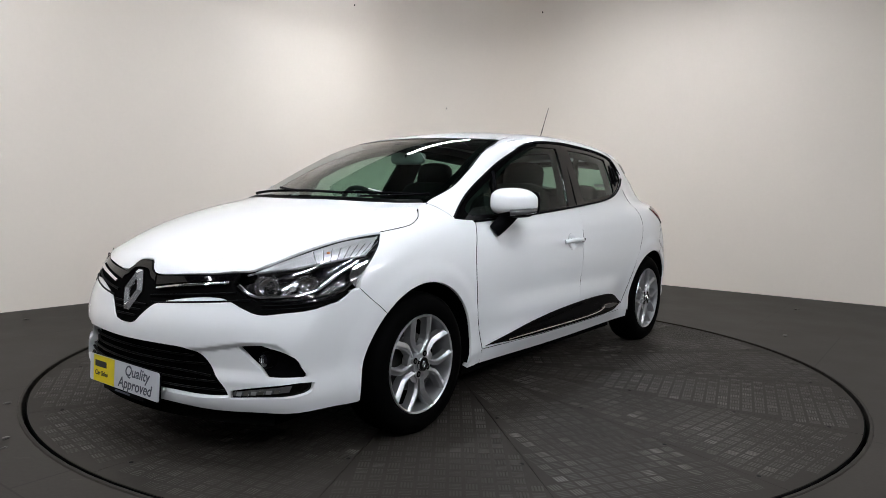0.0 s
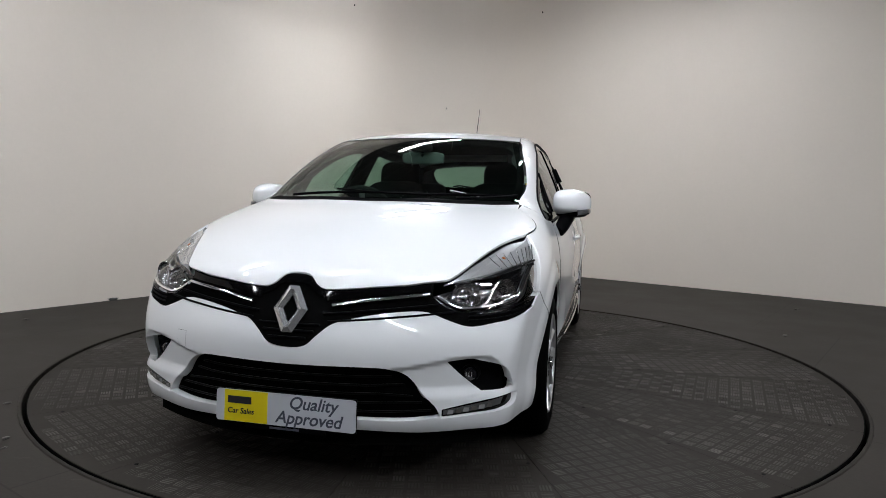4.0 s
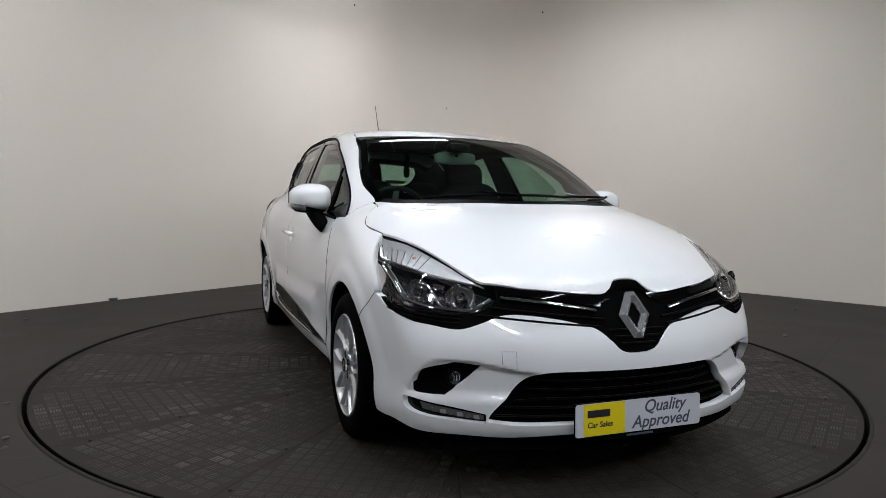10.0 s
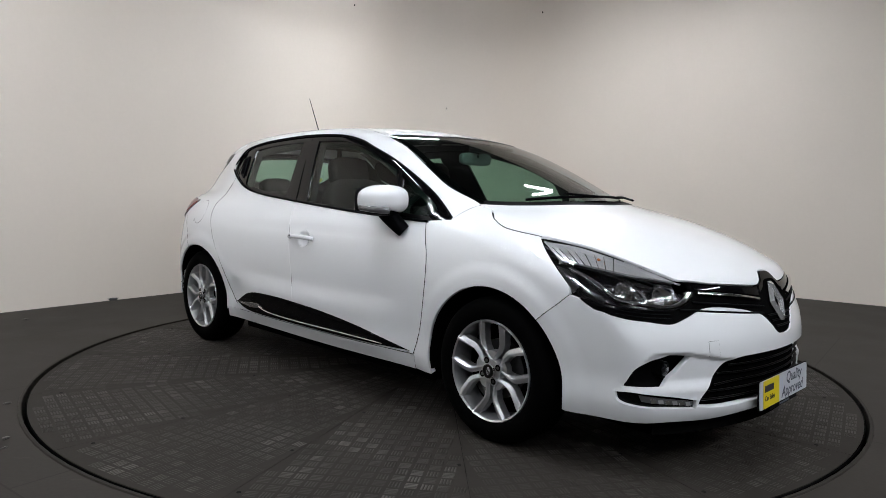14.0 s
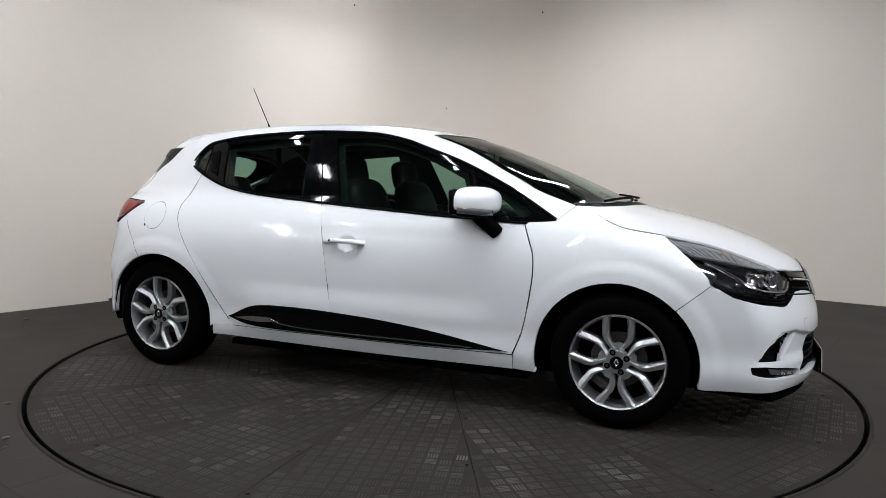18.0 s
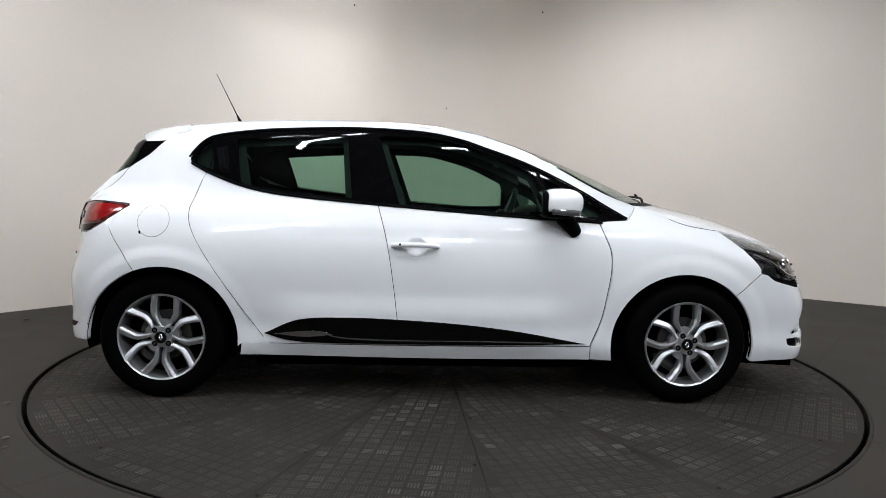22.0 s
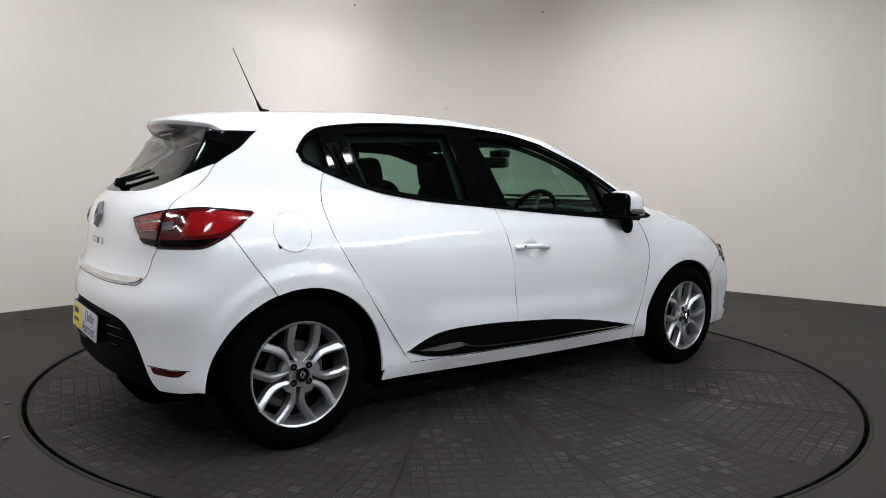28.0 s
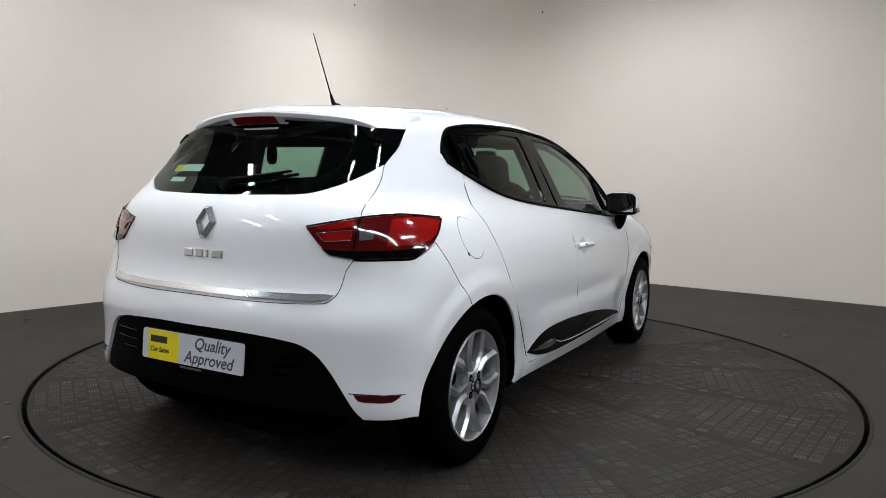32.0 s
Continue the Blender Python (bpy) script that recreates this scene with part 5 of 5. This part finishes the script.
    # front wipers
    for y0, y1, x0, x1 in ((-.45, .26, 1.155, 1.205), (.25, .62, 1.20, .995)):
        pts = [("t", x0 + (x1 - x0) * k / 5 + .05 * math.sin(math.pi * k / 5) * (1 if y0 < 0 else .3), y0 + (y1 - y0) * k / 5, False) for k in range(6)]
        swept("wiper_blade", surf(pts, .012), .007, SATIN, car, seg=6, label="black front wiper blade")
        pts = [("t", x0 + (x1 - x0) * k / 5 + .075 * math.sin(math.pi * (k + 1) / 6.5) * (1 if y0 < 0 else .4), y0 + (y1 - y0) * (.35 + .65 * k / 5), False) for k in range(6)]
        swept("wiper_arm", surf(pts, .020), .009, SATIN, car, seg=6, flat=.6)
    panel("sticker", STICKER, line("t", "1.100,.32* 1.095,.46* 1.086,.46* 1.091,.32*"), TOP, car, off=.0008, gap=0, rim=0, res=.03, label="thin white strip of print")
    panel("scuttle", SATIN, both_halves(line("t", "1.335,0 1.25,-.38 1.15,-.56 1.06,-.632* 1.04,-.60 1.10,-.52 1.185,-.36 1.275,0")), TOP, car, off=-.002, gap=.0, rim=.0, label="black scuttle at the foot of the windscreen")


def build_shut_lines(car):
    """Thin dark bars laid on the skin to draw the shaded gaps of the shut lines."""
    lines = [line("s", ".842,.905 .872,.83 .897,.762 .902,.68 .892,.587 .859,.411 .810,.284"),
             line("s", "-.255,.972 -.205,.789 -.165,.542 -.135,.284"),
             line("s", "-1.120,1.106 -1.138,1.07 -1.16,.985 -1.168,.925 -1.15,.843 -1.085,.725 -.97,.552 -.80,.315"),
             line("s", "-.77,.284 -.4,.284 0,.284 .4,.284 .81,.284"), line("s", ".815,.284 .815,.215"),
             GATE_SEAM[1:], line("s", "-1.567,.866 -1.53,.806 -1.51,.774 -1.488,.742 -1.47,.716 -1.45,.688 -1.43,.660 -1.411,.632"), line("s", "1.662,.664 1.63,.636 1.60,.611 1.565,.582 1.53,.552"),
             [(h, a, b, c) for h, a, b, c in HOOD_LINE[:-2]]]
    for s in (False, True):
        for pts in lines:
            swept("shut_line", surf(pts, -.0003, s), .0015, DARK, car, seg=6, sub=5)


def scoop(p, n):
    """A bowl in the skin behind the handle, 2 cm deep."""
    u, w = (p[:, 0] + .060) / .060, (p[:, 2] - .768) / .046
    k = np.maximum(1 - u * u - w * w, 0)
    slope = .020 * 2 * np.stack([u / .060, 0 * u, w / .046], 1) * (k > 0)[:, None]
    return p - .020 * k[:, None] * n, n - slope


def build_cabin(car):
    back = lambda pts: list(reversed(pts))
    # linings
    for s in (False, True):
        panel("door_card", TRIM, line("s", ".84,.900* .08,.945 -.65,.997 -1.10,1.09* -1.15,.9 -.80,.32* .80,.32* .88,.7"), SIDE, car, off=-.055, gap=0, rim=0, mirror=s, res=.06)
        panel("pillar_lining", TRIM, WIN_LOW + WIN_TOP, SIDE, car, holes=[line("s", "-.11,.96* -.225,1.300* .0,1.295 .17,1.255 .32,1.205 .50,1.120* .58,.94*"), line("s", "-.42,.99* -.45,1.300* -.95,1.265* -.90,1.06*"), line("s", ".62,1.06* .74,1.005 .81,.95* .67,.94*")], off=-.045, gap=0, rim=.0, mirror=s, res=.04)
        panel("rail_lining", LINER, line("s", "-1.195,1.225*") + WIN_TOP[2:12] + line("t", ".62,-.575 .325,-.470*") + line("t", ".1,-.47 -.5,-.47 -1.25,-.465*"), SIDE, car, off=-.04, gap=0, rim=0, mirror=s, res=.05)
        panel("quarter_lining", TRIM, line("s", "-1.10,1.09* -1.17,1.14 -1.195,1.225* -1.25,1.31* -1.42,1.225 -1.55,1.10 -1.66,.98* -1.5,.90 -1.2,.90*"), CORNER, car, off=-.045, gap=0, rim=0, mirror=s, res=.05)
    panel("headliner", LINER, both_halves(line("t", ".36,0 .35,-.25 .305,-.47* .1,-.475 -.5,-.475 -1.25,-.465* -1.33,-.25 -1.35,0")), TOP, car, off=-.032, gap=0, rim=0, res=.06)
    panel("screen_border", BLACK, both_halves(SCREEN), TOP, car, off=-.0045, gap=.004, rim=0, ring=.035, label="black printed border of the windscreen")
    panel("rear_glass_border", BLACK, both_halves(line("r", "0,1.30") + line("r", "-.3,1.297") + REAR_GLASS), REAR, car, holes=[both_halves(line("r", "0,1.26 -.30,1.255 -.425,1.235* -.452,1.200 -.433,1.126 -.374,1.088 -.15,1.084 0,1.083"))], off=-.0045, rim=0, label="black printed border of the rear glass")
    # floor, dash, shelf
    block("cabin_floor", (-.35, 0, .33), (2.6, 1.36, .05), DARK, car, 0)
    v, f = [], []
    prof = [(.52, .50), (.50, .70), (.52, .82), (.58, .895), (.68, .925), (.90, .945), (1.10, .955), (1.16, .90), (1.16, .5)]
    ys = (-.70, -.62, -.3, 0, .3, .62, .70)
    for y in ys:
        q = 1 - .10 * max(0, abs(y) - .6) / .1
        v += [(x - .16 * (abs(y) / .7) ** 2 * step(x, .7, 1.1), y, z * q) for x, z in prof]
    n = len(prof)
    for i in range(len(ys) - 1):
        f += [(i * n + k, i * n + k + 1, (i + 1) * n + k + 1, (i + 1) * n + k) for k in range(n - 1)]
    mesh_object("dashboard", v, f, TRIM, car)
    pillow("instrument_hood", (.60, -.36, .925), (.24, .40, .10), TRIM, car, 3)
    pillow("centre_screen", (.535, 0, .84), (.05, .24, .22), BLACK, car, 5)
    block("parcel_shelf", (-1.44, 0, .945), (.46, 1.12, .02), TRIM, car, .005)
    block("paper_on_dash", (.97, .53, .972), (.07, .12, .002), STICKER, car, 0, "white paper disc on the dashboard")
    # steering wheel, in front of the seat on the car's right
    v, f, sg_, tg = [], [], 36, 8
    m = Matrix.Translation((.40, -.36, .885)) @ Matrix.Rotation(radians(-66), 4, "Y")
    for i in range(sg_):
        a = 2 * math.pi * i / sg_
        for j in range(tg):
            b = 2 * math.pi * j / tg
            v.append(tuple(m @ Vector(((.183 + .015 * math.cos(b)) * math.cos(a), (.183 + .015 * math.cos(b)) * math.sin(a), .015 * math.sin(b)))))
    for i in range(sg_):
        f += [(i * tg + j, ((i + 1) % sg_) * tg + j, ((i + 1) % sg_) * tg + (j + 1) % tg, i * tg + (j + 1) % tg) for j in range(tg)]
    wheel = mesh_object("steering_wheel", v, f, TRIM, car)
    tagged(wheel, "black three-spoke steering wheel")
    for a in (0, 180, 270):
        d = Vector((math.cos(radians(a + 90)), math.sin(radians(a + 90)), 0))
        swept("wheel_spoke", [tuple(m @ (d * .04)), tuple(m @ (d * .18))], .018, CLEAR if a == 270 else TRIM, wheel, seg=6, flat=.5, sub=1)
    pillow("airbag_cover", tuple(m @ Vector((0, 0, 0))), (.06, .15, .13), TRIM, wheel, 3)
    swept("steering_column", [(.42, -.36, .875), (.60, -.36, .80)], .045, TRIM, car, seg=10, sub=1)
    # seats
    def seat(x, y, w):
        root = pillow("seat", (x + .05, y, .52), (.52, w, .18), CLOTH, car, 4, 24, tilt=-6, label="dark grey cloth seat")
        pillow("backrest", (x - .29, y, .80), (.15, w * .96, .62), CLOTH, root, 4, 24, tilt=-16)
        return root
    for y in (-.36, .36):
        root = seat(.12, y, .50)
        pillow("headrest", (-.30, y, 1.135), (.11, .27, .20), CLOTH, root, 3.6, 24, tilt=-10)
        for o in (-.06, .06):
            swept("headrest_post", [(-.275, y + o, .95), (-.295, y + o, 1.08)], .007, CHROME, root, seg=6, sub=1)
    bench = pillow("rear_bench", (-.68, 0, .50), (.50, 1.26, .18), CLOTH, car, 5, 28, label="dark grey cloth rear bench")
    pillow("backrest", (-1.02, 0, .75), (.16, 1.24, .56), CLOTH, bench, 5, 28, tilt=-20)
    for y in (-.36, .36, 0):
        pillow("headrest", (-1.13, y, 1.03 if y else .995), (.10, .25, .15), CLOTH, bench, 3.4, 20, tilt=-12)
    swept("seat_belt", [(-1.24, .26, 1.36), (-1.24, .26, 1.26), (-1.235, .26, 1.15)], .022, TRIM, car, seg=8, flat=.35, label="dark seat belt hanging from the roof")
    pillow("belt_buckle", (-1.235, .26, 1.19), (.035, .05, .09), TRIM, car, 3)
    # mirror on the windscreen, sun visors
    swept("mirror_stalk", [(.47, 0, 1.305), (.44, 0, 1.27), (.43, 0, 1.235)], .014, TRIM, car, seg=8)
    pillow("inner_mirror", (.42, 0, 1.228), (.045, .25, .072), GREYPLASTIC, car, 4, 24, label="inner rear-view mirror")
    pillow("sensor_box", (.46, 0, 1.285), (.10, .12, .05), TRIM, car, 4)
    for y in (-.32, .32):
        block("sun_visor", (.22, y, 1.335), (.16, .34, .018), LINER, car, .006, m=Matrix.Translation((.22, y, 1.325)) @ Matrix.Rotation(radians(12), 4, "Y") @ Matrix.Translation((-.22, -y, -1.335)))

build_room()
for x, y, z, turn, length, width in LAMPS:
    ceiling_light((x, y, z), turn, length, width)
build_clutter()
table = build_turntable()
the_car = build_car()
build_front(the_car)
build_rear(the_car)
build_flanks(the_car)
build_shut_lines(the_car)
build_cabin(the_car)
for x in (1.2945, -1.2945):
    for sg in (-1, 1):
        build_wheel(the_car, x, sg * .838, sg, 90 if x > 0 else 84)


def motions():
    times = [0, 2, 4, 6, 8, 10, 12, 14, 16, 18, 20, 22, 24, 26, 28, 30, 32]
    walk(table, [(t, pose(0, 0, 0, 0, 0, heading(t))) for t in times])
    rows = []
    for t in times:
        h = radians(heading(t))
        rows.append((t, pose(-.1266 * math.cos(h) + .0857 * math.sin(h), -.1266 * math.sin(h) - .0857 * math.cos(h), .0, 0, 0, heading(t))))
    walk(the_car, rows)


motions()
